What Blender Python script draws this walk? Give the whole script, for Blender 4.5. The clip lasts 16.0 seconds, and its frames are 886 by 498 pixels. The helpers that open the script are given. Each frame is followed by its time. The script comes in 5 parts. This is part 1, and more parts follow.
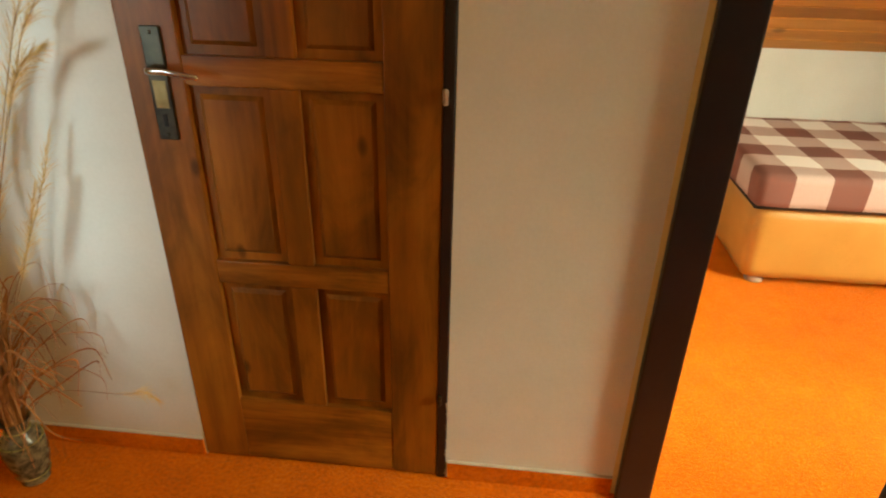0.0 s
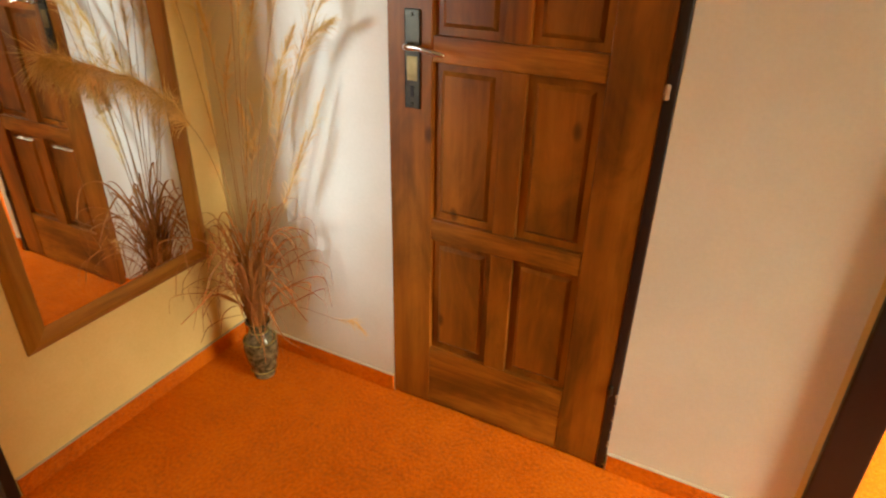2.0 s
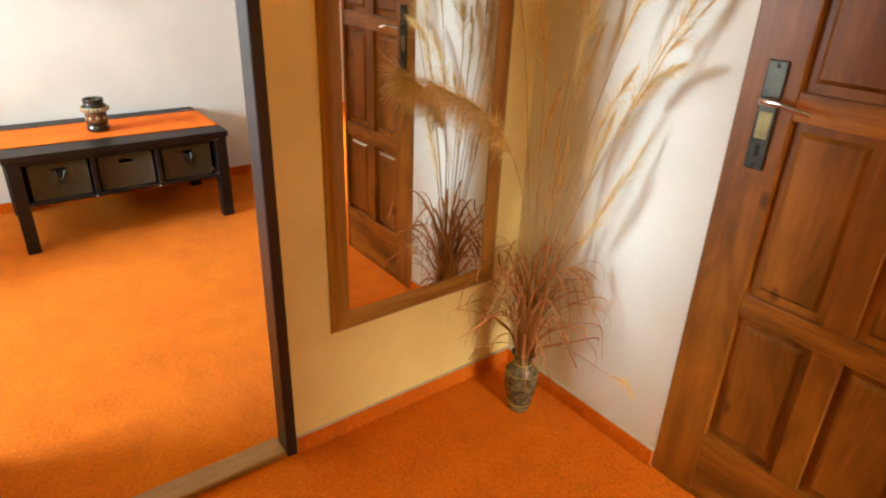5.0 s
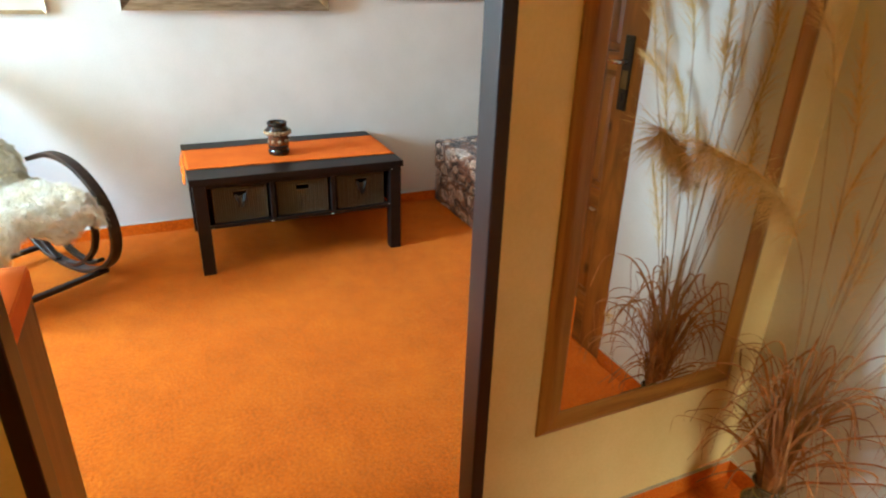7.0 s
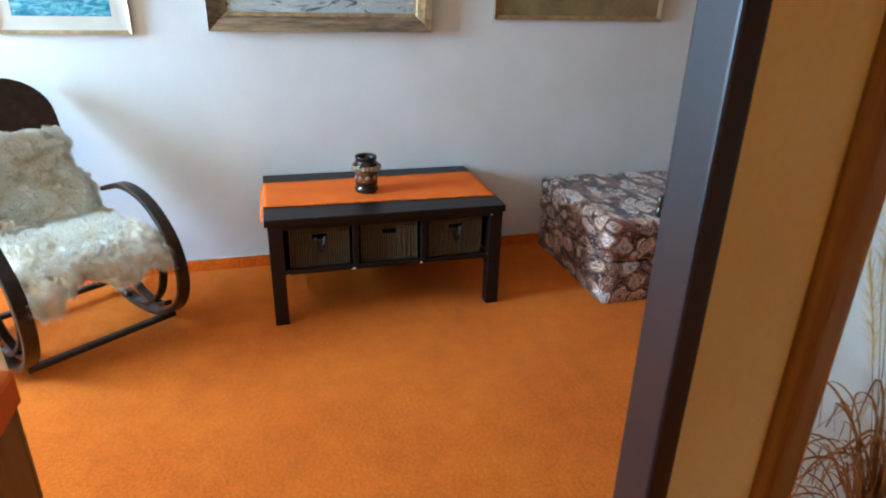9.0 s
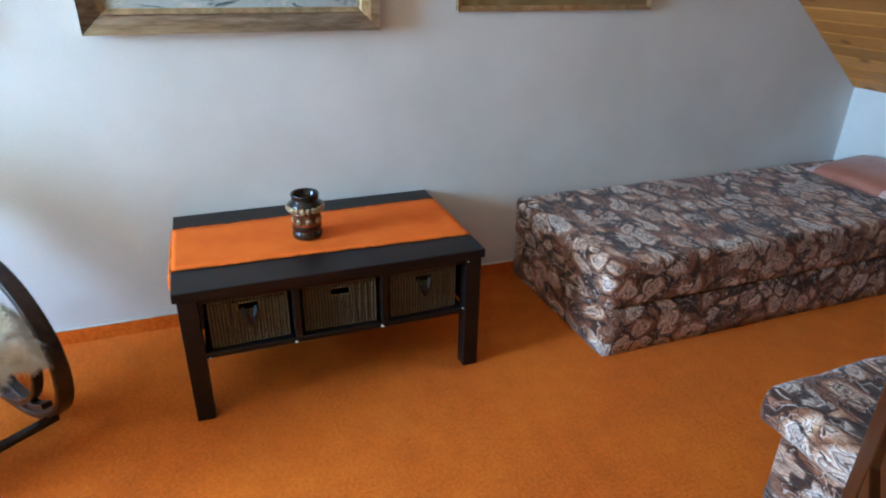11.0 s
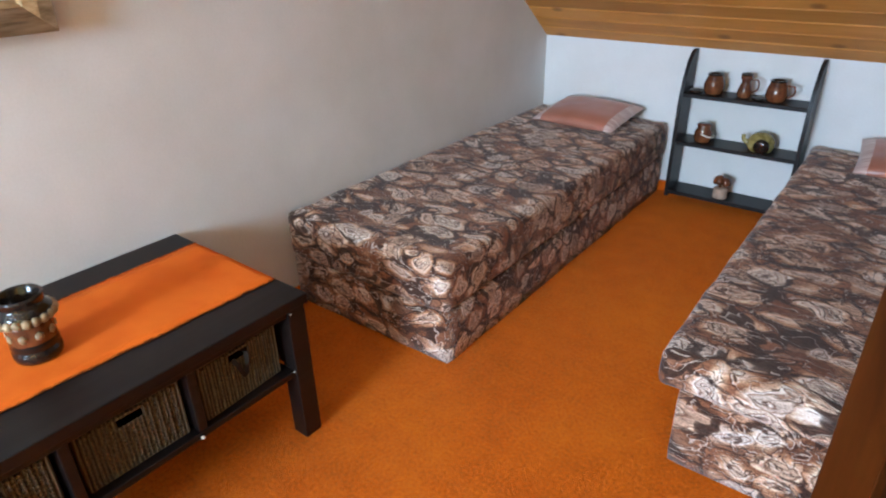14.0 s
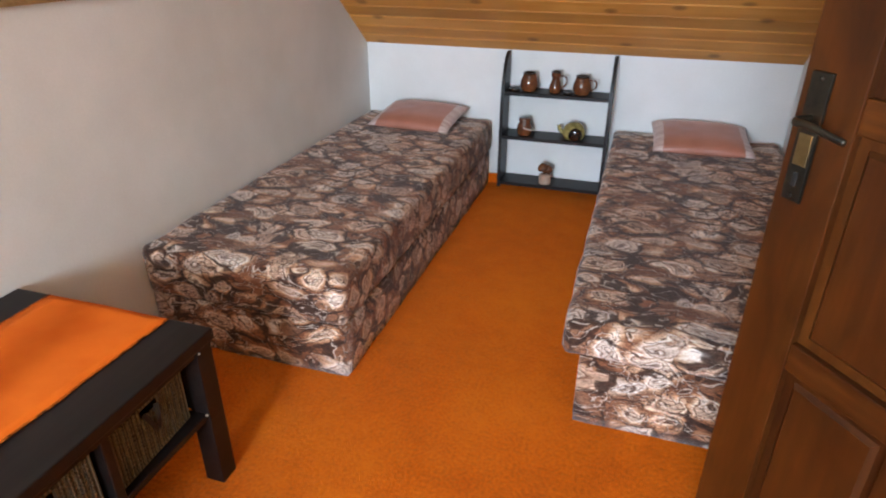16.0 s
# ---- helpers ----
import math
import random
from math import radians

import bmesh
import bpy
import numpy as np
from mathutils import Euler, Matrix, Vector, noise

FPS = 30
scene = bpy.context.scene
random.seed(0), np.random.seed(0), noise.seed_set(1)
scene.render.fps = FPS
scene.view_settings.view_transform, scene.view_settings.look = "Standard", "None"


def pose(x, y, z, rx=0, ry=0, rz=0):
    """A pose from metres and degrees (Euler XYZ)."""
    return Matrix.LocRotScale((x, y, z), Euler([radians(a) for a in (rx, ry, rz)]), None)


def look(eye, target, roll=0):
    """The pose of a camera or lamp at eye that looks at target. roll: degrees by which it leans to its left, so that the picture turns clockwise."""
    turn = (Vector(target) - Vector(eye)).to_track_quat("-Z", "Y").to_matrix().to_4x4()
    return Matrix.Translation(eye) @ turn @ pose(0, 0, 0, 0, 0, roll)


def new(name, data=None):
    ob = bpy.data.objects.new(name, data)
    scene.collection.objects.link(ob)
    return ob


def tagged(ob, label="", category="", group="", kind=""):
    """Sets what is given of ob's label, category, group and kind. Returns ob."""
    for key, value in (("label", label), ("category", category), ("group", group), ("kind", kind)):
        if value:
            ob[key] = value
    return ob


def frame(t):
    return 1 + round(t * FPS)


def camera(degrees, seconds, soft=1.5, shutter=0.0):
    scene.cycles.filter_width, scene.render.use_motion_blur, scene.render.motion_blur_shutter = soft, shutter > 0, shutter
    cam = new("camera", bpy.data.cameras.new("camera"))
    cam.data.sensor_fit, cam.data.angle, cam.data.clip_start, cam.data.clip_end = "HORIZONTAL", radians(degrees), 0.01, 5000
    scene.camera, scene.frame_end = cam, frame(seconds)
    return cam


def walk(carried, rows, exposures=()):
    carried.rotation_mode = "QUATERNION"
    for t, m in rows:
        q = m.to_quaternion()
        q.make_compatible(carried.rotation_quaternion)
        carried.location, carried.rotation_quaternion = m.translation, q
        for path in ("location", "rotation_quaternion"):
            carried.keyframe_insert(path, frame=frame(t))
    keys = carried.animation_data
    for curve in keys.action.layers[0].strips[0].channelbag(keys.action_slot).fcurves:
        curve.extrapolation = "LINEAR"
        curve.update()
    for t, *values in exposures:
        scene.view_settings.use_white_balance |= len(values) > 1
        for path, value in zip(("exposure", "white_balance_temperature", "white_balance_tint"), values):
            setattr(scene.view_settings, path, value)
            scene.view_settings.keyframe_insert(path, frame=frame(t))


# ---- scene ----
cam = camera(70.9, 16.0, 2.0, 0.3)
PATH = [
    (0, (0.073, -0.03, 1.405), (-0.099, 1.73, 0.471), 1.2),
    (0.5, (0.099, -0.08, 1.396), (-0.247, 1.666, 0.484), 1.5),
    (1, (0.113, -0.093, 1.395), (-0.424, 1.597, 0.472), 0.9),
    (1.5, (0.124, -0.11, 1.412), (-0.548, 1.513, 0.456), 0.9),
    (2, (0.128, -0.136, 1.4), (-0.67, 1.436, 0.457), 1.3),
    (2.5, (0.129, -0.142, 1.395), (-0.808, 1.356, 0.458), 1.3),
    (3, (0.121, -0.123, 1.393), (-0.947, 1.286, 0.459), 1.2),
    (3.5, (0.074, -0.17, 1.4), (-1.044, 1.202, 0.47), 1.7),
    (4, (0.072, -0.165, 1.392), (-1.159, 1.125, 0.486), 1.5),
    (4.5, (0.051, -0.16, 1.381), (-1.291, 1.031, 0.498), 2.0),
    (6.8, (-0.378, -0.204, 1.392), (-2.018, 0.615, 0.585), 2.0),
    (7, (-0.430, -0.181, 1.388), (-2.083, 0.578, 0.563), 1.8),
    (7.5, (-0.570, -0.120, 1.355), (-2.286, 0.490, 0.522), 1.1),
    (8, (-0.652, -0.098, 1.386), (-2.399, 0.447, 0.576), 2.0),
    (8.5, (-0.751, -0.081, 1.364), (-2.525, 0.412, 0.581), 1.4),
    (11, (-1.523, 0.054, 1.408), (-3.212, 0.706, 0.559), 1.1),
    (11.5, (-1.615, 0.047, 1.403), (-3.228, 0.864, 0.548), 0.1),
    (12, (-1.711, 0.012, 1.405), (-3.232, 0.967, 0.526), 0.6),
    (12.5, (-1.806, -0.021, 1.403), (-3.231, 1.062, 0.509), 0.4),
    (13, (-1.899, -0.037, 1.387), (-3.226, 1.157, 0.486), -0.8),
    (13.5, (-1.989, -0.011, 1.362), (-3.224, 1.277, 0.459), -0.4),
    (14, (-2.103, -0.024, 1.369), (-3.201, 1.376, 0.455), -1.3),
    (14.5, (-2.189, -0.052, 1.377), (-3.163, 1.414, 0.427), -1.1),
    (15, (-2.257, -0.112, 1.399), (-3.085, 1.448, 0.46), -1.4),
    (15.5, (-2.311, -0.153, 1.393), (-2.995, 1.487, 0.476), -0.5),
    (16, (-2.346, -0.184, 1.387), (-2.888, 1.515, 0.482), 0.1),
]
EXPOSURE = [(0, -0.84, 6800, -6), (1.0, -0.54, 6900, -2), (2.0, -0.28, 6950, 4), (4.5, -0.10, 6600, 5), (6.8, -0.52, 5700, -3), (8.5, -0.96, 4950, -1), (11, -1.05, 4800, -1), (13, -0.77, 5300, 4), (16, -0.71, 6350, 13)]
walk(cam, [(t, look(eye, target, roll)) for t, eye, target, roll in PATH], EXPOSURE)

# ---- world, sun, windows, exposure ----
world = bpy.data.worlds.new("sky")
scene.world = world
world.use_nodes = True
wn = world.node_tree
sky = wn.nodes.new("ShaderNodeTexSky")
sky.sky_type, sky.sun_disc = "NISHITA", False
sky.sun_elevation, sky.sun_rotation = radians(35), radians(105)
wn.nodes["Background"].inputs["Strength"].default_value = 0.12
wn.links.new(sky.outputs[0], wn.nodes["Background"].inputs["Color"])

sun = new("sun", bpy.data.lights.new("sun", "SUN"))
sun.data.energy, sun.data.angle, sun.data.color = 5.0, radians(5), (1.0, 0.90, 0.74)
sun.matrix_world = look((0, 0, 10), (-1.0, 0.27, 9.28))


def window_light(width, height, at, towards, watts, colour, spread=180):
    ob = new("window_daylight", bpy.data.lights.new("window_daylight", "AREA"))
    ob.data.shape, ob.data.size, ob.data.size_y = "RECTANGLE", width, height
    ob.data.energy, ob.data.color = watts, colour
    ob.data.spread = radians(spread)
    ob.matrix_world = look(at, towards)


ROOM_WIN = (-3.52, -2.32, 0.85, 2.1)
SIDE_WIN = (0.15, 1.28, 0.85, 2.12)
window_light(1.20, 1.25, (-2.92, -3.64, 1.475), (-2.85, 0.2, 0.60), 400, (0.67, 0.84, 1.0), 150)
window_light(1.13, 1.27, (3.24, 0.715, 1.485), (1.5, 1.9, 0.0), 105, (1.0, 0.92, 0.70), 84)
# Unseen warm lamp, added to brighten and yellow the hall walls.
added_hall_bulb = new("added_hall_bulb", bpy.data.lights.new("added_hall_bulb", "POINT"))
added_hall_bulb.data.energy, added_hall_bulb.data.color, added_hall_bulb.data.shadow_soft_size = 27, (1.0, 0.58, 0.10), 0.30
added_hall_bulb.location = (-0.05, -0.85, 2.30)


# ---- materials ----
def ramp(nt, fac, stops):
    n = nt.nodes.new("ShaderNodeValToRGB")
    e = n.color_ramp.elements
    e[0].position, e[0].color = stops[0][0], (*stops[0][1], 1)
    e[1].position, e[1].color = stops[-1][0], (*stops[-1][1], 1)
    for p, c in stops[1:-1]:
        k = e.new(p)
        k.color = (*c, 1)
    nt.links.new(fac, n.inputs[0])
    return n.outputs[0]


def coords(nt, scale=(1, 1, 1), kind="Object"):
    tc, mp = nt.nodes.new("ShaderNodeTexCoord"), nt.nodes.new("ShaderNodeMapping")
    mp.inputs["Scale"].default_value = scale
    nt.links.new(tc.outputs[kind], mp.inputs["Vector"])
    return mp.outputs[0]


def tex_noise(nt, vec, scale, detail=4, rough=0.55, distort=0.0):
    n = nt.nodes.new("ShaderNodeTexNoise")
    for k, v in (("Scale", scale), ("Detail", detail), ("Roughness", rough), ("Distortion", distort)):
        n.inputs[k].default_value = v
    nt.links.new(vec, n.inputs["Vector"])
    return n.outputs["Fac"]


def mix(nt, fac, a, b, blend="MIX"):
    n = nt.nodes.new("ShaderNodeMix")
    n.data_type, n.blend_type = "RGBA", blend
    for sock, v in ((n.inputs[0], fac), (n.inputs[6], a), (n.inputs[7], b)):
        if isinstance(v, (int, float)):
            sock.default_value = v
        elif isinstance(v, tuple):
            sock.default_value = (*v, 1)
        else:
            nt.links.new(v, sock)
    return n.outputs[2]


def arith(nt, op, a, b=0.0):
    n = nt.nodes.new("ShaderNodeMath")
    n.operation = op
    for sock, v in ((n.inputs[0], a), (n.inputs[1], b)):
        if isinstance(v, (int, float)):
            sock.default_value = v
        else:
            nt.links.new(v, sock)
    return n.outputs[0]


def bump(nt, bsdf, height, strength, distance=0.003):
    n = nt.nodes.new("ShaderNodeBump")
    n.inputs["Strength"].default_value, n.inputs["Distance"].default_value = strength, distance
    nt.links.new(height, n.inputs["Height"])
    nt.links.new(n.outputs[0], bsdf.inputs["Normal"])


def start(name, rough=0.6, metal=0.0, spec=0.5):
    m = bpy.data.materials.new(name)
    m.use_nodes = True
    b = m.node_tree.nodes["Principled BSDF"]
    b.inputs["Roughness"].default_value, b.inputs["Metallic"].default_value = rough, metal
    b.inputs["Specular IOR Level"].default_value = spec
    return m, m.node_tree, b


def plain(name, dark, light, scale=8.0, rough=0.6, grain=200.0, relief=0.15, metal=0.0, spec=0.5, stretch=(1, 1, 1), dist=0.002):
    """Two tones by a broad noise, with a fine grain in the relief."""
    m, nt, b = start(name, rough, metal, spec)
    v = coords(nt, stretch)
    broad, fine = tex_noise(nt, v, scale, 5), tex_noise(nt, v, grain, 3)
    both = arith(nt, "ADD", arith(nt, "MULTIPLY", broad, 0.75), arith(nt, "MULTIPLY", fine, 0.25))
    nt.links.new(ramp(nt, both, [(0.35, dark), (0.65, light)]), b.inputs["Base Color"])
    bump(nt, b, fine, relief, dist)
    return m


def shift2(nt, vec, amount, stretch):
    """The vector stretched, then moved by an amount of its own for each piece."""
    n = nt.nodes.new("ShaderNodeVectorMath")
    n.operation = "MULTIPLY_ADD"
    nt.links.new(vec, n.inputs[0])
    n.inputs[1].default_value = stretch
    nt.links.new(amount, n.inputs[2])
    return n.outputs[0]


def wood(name, dark, mid, light, along="z", rough=0.4, ring=22.0, knots=True, coat=0.0, relief=0.2, kscale=3.2, ksize=0.06, stain=0.0):
    m, nt, b = start(name, rough, 0.0, 0.3)
    if coat:
        b.inputs["Coat Weight"].default_value, b.inputs["Coat Roughness"].default_value = coat, 0.25
    stretch = {"x": (0.07, 1, 1), "y": (1, 0.07, 1), "z": (1, 1, 0.07)}[along]
    v, raw = coords(nt, stretch), coords(nt)
    info = nt.nodes.new("ShaderNodeObjectInfo")
    isle = nt.nodes.new("ShaderNodeNewGeometry")
    shift = nt.nodes.new("ShaderNodeVectorMath")
    shift.operation = "ADD"
    nt.links.new(v, shift.inputs[0])
    rnd = arith(nt, "ADD", arith(nt, "MULTIPLY", info.outputs["Random"], 7.0), arith(nt, "MULTIPLY", isle.outputs["Random Per Island"], 9.0))
    nt.links.new(rnd, shift.inputs[1])
    v = shift.outputs[0]
    g = tex_noise(nt, v, ring, 6, 0.6, 0.6)
    fine = tex_noise(nt, v, ring * 9, 3)
    broad = tex_noise(nt, raw, 3.0, 3)
    f = arith(nt, "ADD", arith(nt, "MULTIPLY", g, 0.62), arith(nt, "ADD", arith(nt, "MULTIPLY", fine, 0.15), arith(nt, "MULTIPLY", broad, 0.23)))
    col = ramp(nt, f, [(0.36, dark), (0.5, mid), (0.64, light)])
    if knots:
        sp, cb = nt.nodes.new("ShaderNodeSeparateXYZ"), nt.nodes.new("ShaderNodeCombineXYZ")
        nt.links.new(raw, sp.inputs[0])
        run, across = {"x": (0, 1), "y": (1, 0), "z": (2, 0)}[along]
        nt.links.new(arith(nt, "MULTIPLY", sp.outputs[run], 0.5), cb.inputs[0])
        nt.links.new(arith(nt, "ADD", sp.outputs[across], arith(nt, "MULTIPLY", info.outputs["Random"], 13.0)), cb.inputs[1])
        vo = nt.nodes.new("ShaderNodeTexVoronoi")
        vo.voronoi_dimensions = "2D"
        vo.inputs["Scale"].default_value = kscale
        nt.links.new(cb.outputs[0], vo.inputs["Vector"])
        k = ramp(nt, vo.outputs["Distance"], [(0.0, (0.9, 0.9, 0.9)), (ksize * 0.5, (0.7, 0.7, 0.7)), (ksize, (0, 0, 0))])
        col = mix(nt, k, col, tuple(c * 0.5 for c in dark))
    if stain:
        blot = tex_noise(nt, shift2(nt, raw, rnd, {"x": (0.35, 1, 1), "y": (1, 0.35, 1), "z": (1, 1, 0.35)}[along]), 7.0, 5, 0.62, 0.8)
        col = mix(nt, 1.0, col, ramp(nt, blot, [(0.36, (1 - stain,) * 3), (0.52, (1.0, 1.0, 1.0)), (0.68, (1.25, 1.2, 1.15))]), "MULTIPLY")
    tone = ramp(nt, isle.outputs["Random Per Island"], [(0.0, (0.82, 0.82, 0.82)), (1.0, (1.12, 1.12, 1.12))])
    col = mix(nt, 1.0, col, tone, "MULTIPLY")
    nt.links.new(col, b.inputs["Base Color"])
    bump(nt, b, g, relief, 0.002)
    return m


def carpet():
    m, nt, b = start("orange_carpet", 0.95, 0.0, 0.04)
    v = coords(nt)
    broad, tuft, fibre = tex_noise(nt, v, 1.6, 4), tex_noise(nt, v, 95, 3, 0.6), tex_noise(nt, v, 420, 2)
    patch = tex_noise(nt, v, 11, 4, 0.6)
    f = arith(nt, "ADD", arith(nt, "MULTIPLY", broad, 0.3), arith(nt, "ADD", arith(nt, "MULTIPLY", tuft, 0.5), arith(nt, "MULTIPLY", patch, 0.2)))
    nt.links.new(ramp(nt, f, [(0.36, (0.60, 0.095, 0.0018)), (0.5, (0.86, 0.160, 0.0033)), (0.63, (0.99, 0.243, 0.007))]), b.inputs["Base Color"])
    b.inputs["Sheen Weight"].default_value = 0.26
    b.inputs["Sheen Roughness"].default_value = 0.4
    b.inputs["Sheen Tint"].default_value = (1, 0.75, 0.25, 1)
    bump(nt, b, arith(nt, "ADD", tuft, fibre), 0.9, 0.008)
    return m


def paisley():
    """Brown upholstery: curled leaf and agate shapes in rings of taupe, rust and cream, dark brown between them."""
    m, nt, b = start("swirl_fabric", 0.9, 0.0, 0.15)
    v = coords(nt, (0.76, 1.22, 1.2))

    def warped(vec, scale, amount):
        w = nt.nodes.new("ShaderNodeTexNoise")
        w.inputs["Scale"].default_value, w.inputs["Detail"].default_value = scale, 2.0
        nt.links.new(vec, w.inputs["Vector"])
        add = nt.nodes.new("ShaderNodeVectorMath")
        add.operation = "MULTIPLY_ADD"
        add.inputs[1].default_value = (amount, amount, amount)
        nt.links.new(w.outputs["Color"], add.inputs[0])
        nt.links.new(vec, add.inputs[2])
        return add.outputs[0]
    bent = warped(warped(v, 5.5, 0.16), 16.0, 0.045)
    cell, edge = nt.nodes.new("ShaderNodeTexVoronoi"), nt.nodes.new("ShaderNodeTexVoronoi")
    edge.feature = "DISTANCE_TO_EDGE"
    for n in (cell, edge):
        n.inputs["Scale"].default_value = 9.8
        nt.links.new(bent, n.inputs["Vector"])
    tint = nt.nodes.new("ShaderNodeSeparateColor")
    nt.links.new(cell.outputs["Color"], tint.inputs[0])
    streak = tex_noise(nt, coords(nt, (0.5, 1.6, 1.6)), 55, 4, 0.7, 1.0)
    ragged_ = arith(nt, "MULTIPLY", arith(nt, "SUBTRACT", streak, 0.5), 0.085)
    # rings round the heart of each shape, their spacing different from shape to shape
    spread = arith(nt, "ADD", 0.72, arith(nt, "MULTIPLY", tint.outputs[1], 0.55))
    f = arith(nt, "ADD", arith(nt, "MULTIPLY", cell.outputs["Distance"], spread), ragged_)
    rings = ramp(nt, f, [(0.04, (0.14, 0.10, 0.09)), (0.11, (0.34, 0.27, 0.235)), (0.16, (0.75, 0.69, 0.64)), (0.19, (0.16, 0.085, 0.055)), (0.22, (0.46, 0.39, 0.34)),
                         (0.30, (0.58, 0.50, 0.44)), (0.335, (0.20, 0.11, 0.07)), (0.37, (0.78, 0.72, 0.67)), (0.44, (0.56, 0.42, 0.32)), (0.50, (0.40, 0.25, 0.165)), (0.58, (0.21, 0.105, 0.062))])
    shade = ramp(nt, tint.outputs[0], [(0.0, (0.62, 0.50, 0.43)), (0.25, (1.05, 0.80, 0.62)), (0.45, (1.0, 0.94, 0.88)), (0.65, (1.22, 1.17, 1.12)), (0.82, (1.12, 0.86, 0.66)), (1.0, (0.92, 0.90, 0.90))])
    col = mix(nt, 1.0, rings, shade, "MULTIPLY")
    # dark gaps with a rust inner edge
    e = arith(nt, "ADD", edge.outputs["Distance"], arith(nt, "ADD", arith(nt, "MULTIPLY", arith(nt, "SUBTRACT", tex_noise(nt, v, 8.0, 1.0), 0.5), 0.46), arith(nt, "MULTIPLY", ragged_, 0.5)))
    col = mix(nt, ramp(nt, e, [(0.0, (0.95, 0.95, 0.95)), (0.045, (0.8, 0.8, 0.8)), (0.07, (0, 0, 0))]), col, (0.040, 0.018, 0.012))
    # loose curls drawn across the shapes
    curl = arith(nt, "ABSOLUTE", arith(nt, "SUBTRACT", tex_noise(nt, bent, 12.0, 1.2, 0.5, 1.8), 0.5))
    col = mix(nt, ramp(nt, curl, [(0.012, (0.9, 0.9, 0.9)), (0.026, (0, 0, 0))]), col, (0.055, 0.024, 0.015))
    pale = arith(nt, "ABSOLUTE", arith(nt, "SUBTRACT", tex_noise(nt, bent, 12.0, 1.2, 0.5, 1.8), 0.545))
    col = mix(nt, ramp(nt, pale, [(0.006, (0.6, 0.6, 0.6)), (0.018, (0, 0, 0))]), col, (0.66, 0.56, 0.48))
    # broken stipple of the print
    stip = tex_noise(nt, coords(nt, (0.55, 1.5, 1.5)), 95, 4, 0.8, 1.2)
    amount = ramp(nt, tint.outputs[2], [(0.2, (0.6, 0.6, 0.6)), (0.7, (1.0, 1.0, 1.0))])
    col = mix(nt, amount, col, ramp(nt, stip, [(0.39, (0.17, 0.18, 0.20)), (0.5, (0.54, 0.54, 0.54)), (0.60, (0.87, 0.87, 0.88))]), "OVERLAY")
    weave = tex_noise(nt, v, 260, 2, 0.8)
    nt.links.new(col, b.inputs["Base Color"])
    b.inputs["Sheen Weight"].default_value = 0.2
    bump(nt, b, arith(nt, "ADD", weave, arith(nt, "MULTIPLY", stip, 0.8)), 0.35, 0.003)
    return m


def checked():
    m, nt, b = start("checked_cover", 0.9, 0.0, 0.15)
    sep = nt.nodes.new("ShaderNodeSeparateXYZ")
    nt.links.new(coords(nt), sep.inputs[0])

    def band(axis, size, off):
        s = arith(nt, "FRACT", arith(nt, "DIVIDE", arith(nt, "ADD", sep.outputs[axis], off + 10 * size), size))
        return arith(nt, "GREATER_THAN", s, 0.5)
    bx, by = band(0, 0.29, 0.0), band(1, 0.29, 0.06)
    both = arith(nt, "ADD", arith(nt, "MULTIPLY", bx, 0.5), arith(nt, "MULTIPLY", by, 0.5))
    n = tex_noise(nt, coords(nt), 300, 2)
    both = arith(nt, "ADD", both, arith(nt, "MULTIPLY", arith(nt, "SUBTRACT", n, 0.5), 0.25))
    nt.links.new(ramp(nt, both, [(0.05, (0.78, 0.76, 0.74)), (0.5, (0.48, 0.36, 0.33)), (0.95, (0.20, 0.09, 0.075))]), b.inputs["Base Color"])
    bump(nt, b, n, 0.3, 0.002)
    return m


def wicker():
    m, nt, b = start("dark_wicker", 0.65)
    w1, w2 = nt.nodes.new("ShaderNodeTexWave"), nt.nodes.new("ShaderNodeTexWave")
    w1.bands_direction, w2.bands_direction = "Y", "Z"
    for w, s in ((w1, 30.0), (w2, 55.0)):
        w.inputs["Scale"].default_value, w.inputs["Distortion"].default_value, w.inputs["Detail"].default_value = s, 1.2, 1
        nt.links.new(coords(nt), w.inputs["Vector"])
    h = arith(nt, "MULTIPLY", w1.outputs["Fac"], arith(nt, "ADD", w2.outputs["Fac"], 0.35))
    nt.links.new(ramp(nt, h, [(0.1, (0.042, 0.027, 0.013)), (0.9, (0.20, 0.14, 0.072))]), b.inputs["Base Color"])
    bump(nt, b, h, 0.8, 0.004)
    return m


def painting(name, stops, scale, stretch):
    m, nt, b = start(name, 0.45)
    f = tex_noise(nt, coords(nt, stretch), scale, 6, 0.65, 1.5)
    nt.links.new(ramp(nt, f, stops), b.inputs["Base Color"])
    bump(nt, b, tex_noise(nt, coords(nt), 160, 3), 0.4, 0.002)
    return m


M_CARPET = carpet()
M_FABRIC = paisley()
M_CHECK = checked()
M_WICKER = wicker()
M_WALL = plain("white_plaster", (0.70, 0.69, 0.66), (0.80, 0.79, 0.77), 2.5, 0.9, 130, 0.12, spec=0.2)
M_HALL = plain("cream_plaster", (0.73, 0.55, 0.225), (0.83, 0.655, 0.30), 3.0, 0.85, 110, 0.16, spec=0.2)
M_OFFWHITE = plain("warm_white_plaster", (0.73, 0.69, 0.59), (0.82, 0.785, 0.69), 3.0, 0.85, 110, 0.16, spec=0.2)
M_DOORV = wood("stained_pine_upright", (0.14, 0.041, 0.0047), (0.265, 0.088, 0.0092), (0.37, 0.133, 0.016), "z", 0.42, 8, kscale=2.4, ksize=0.034, stain=0.42)
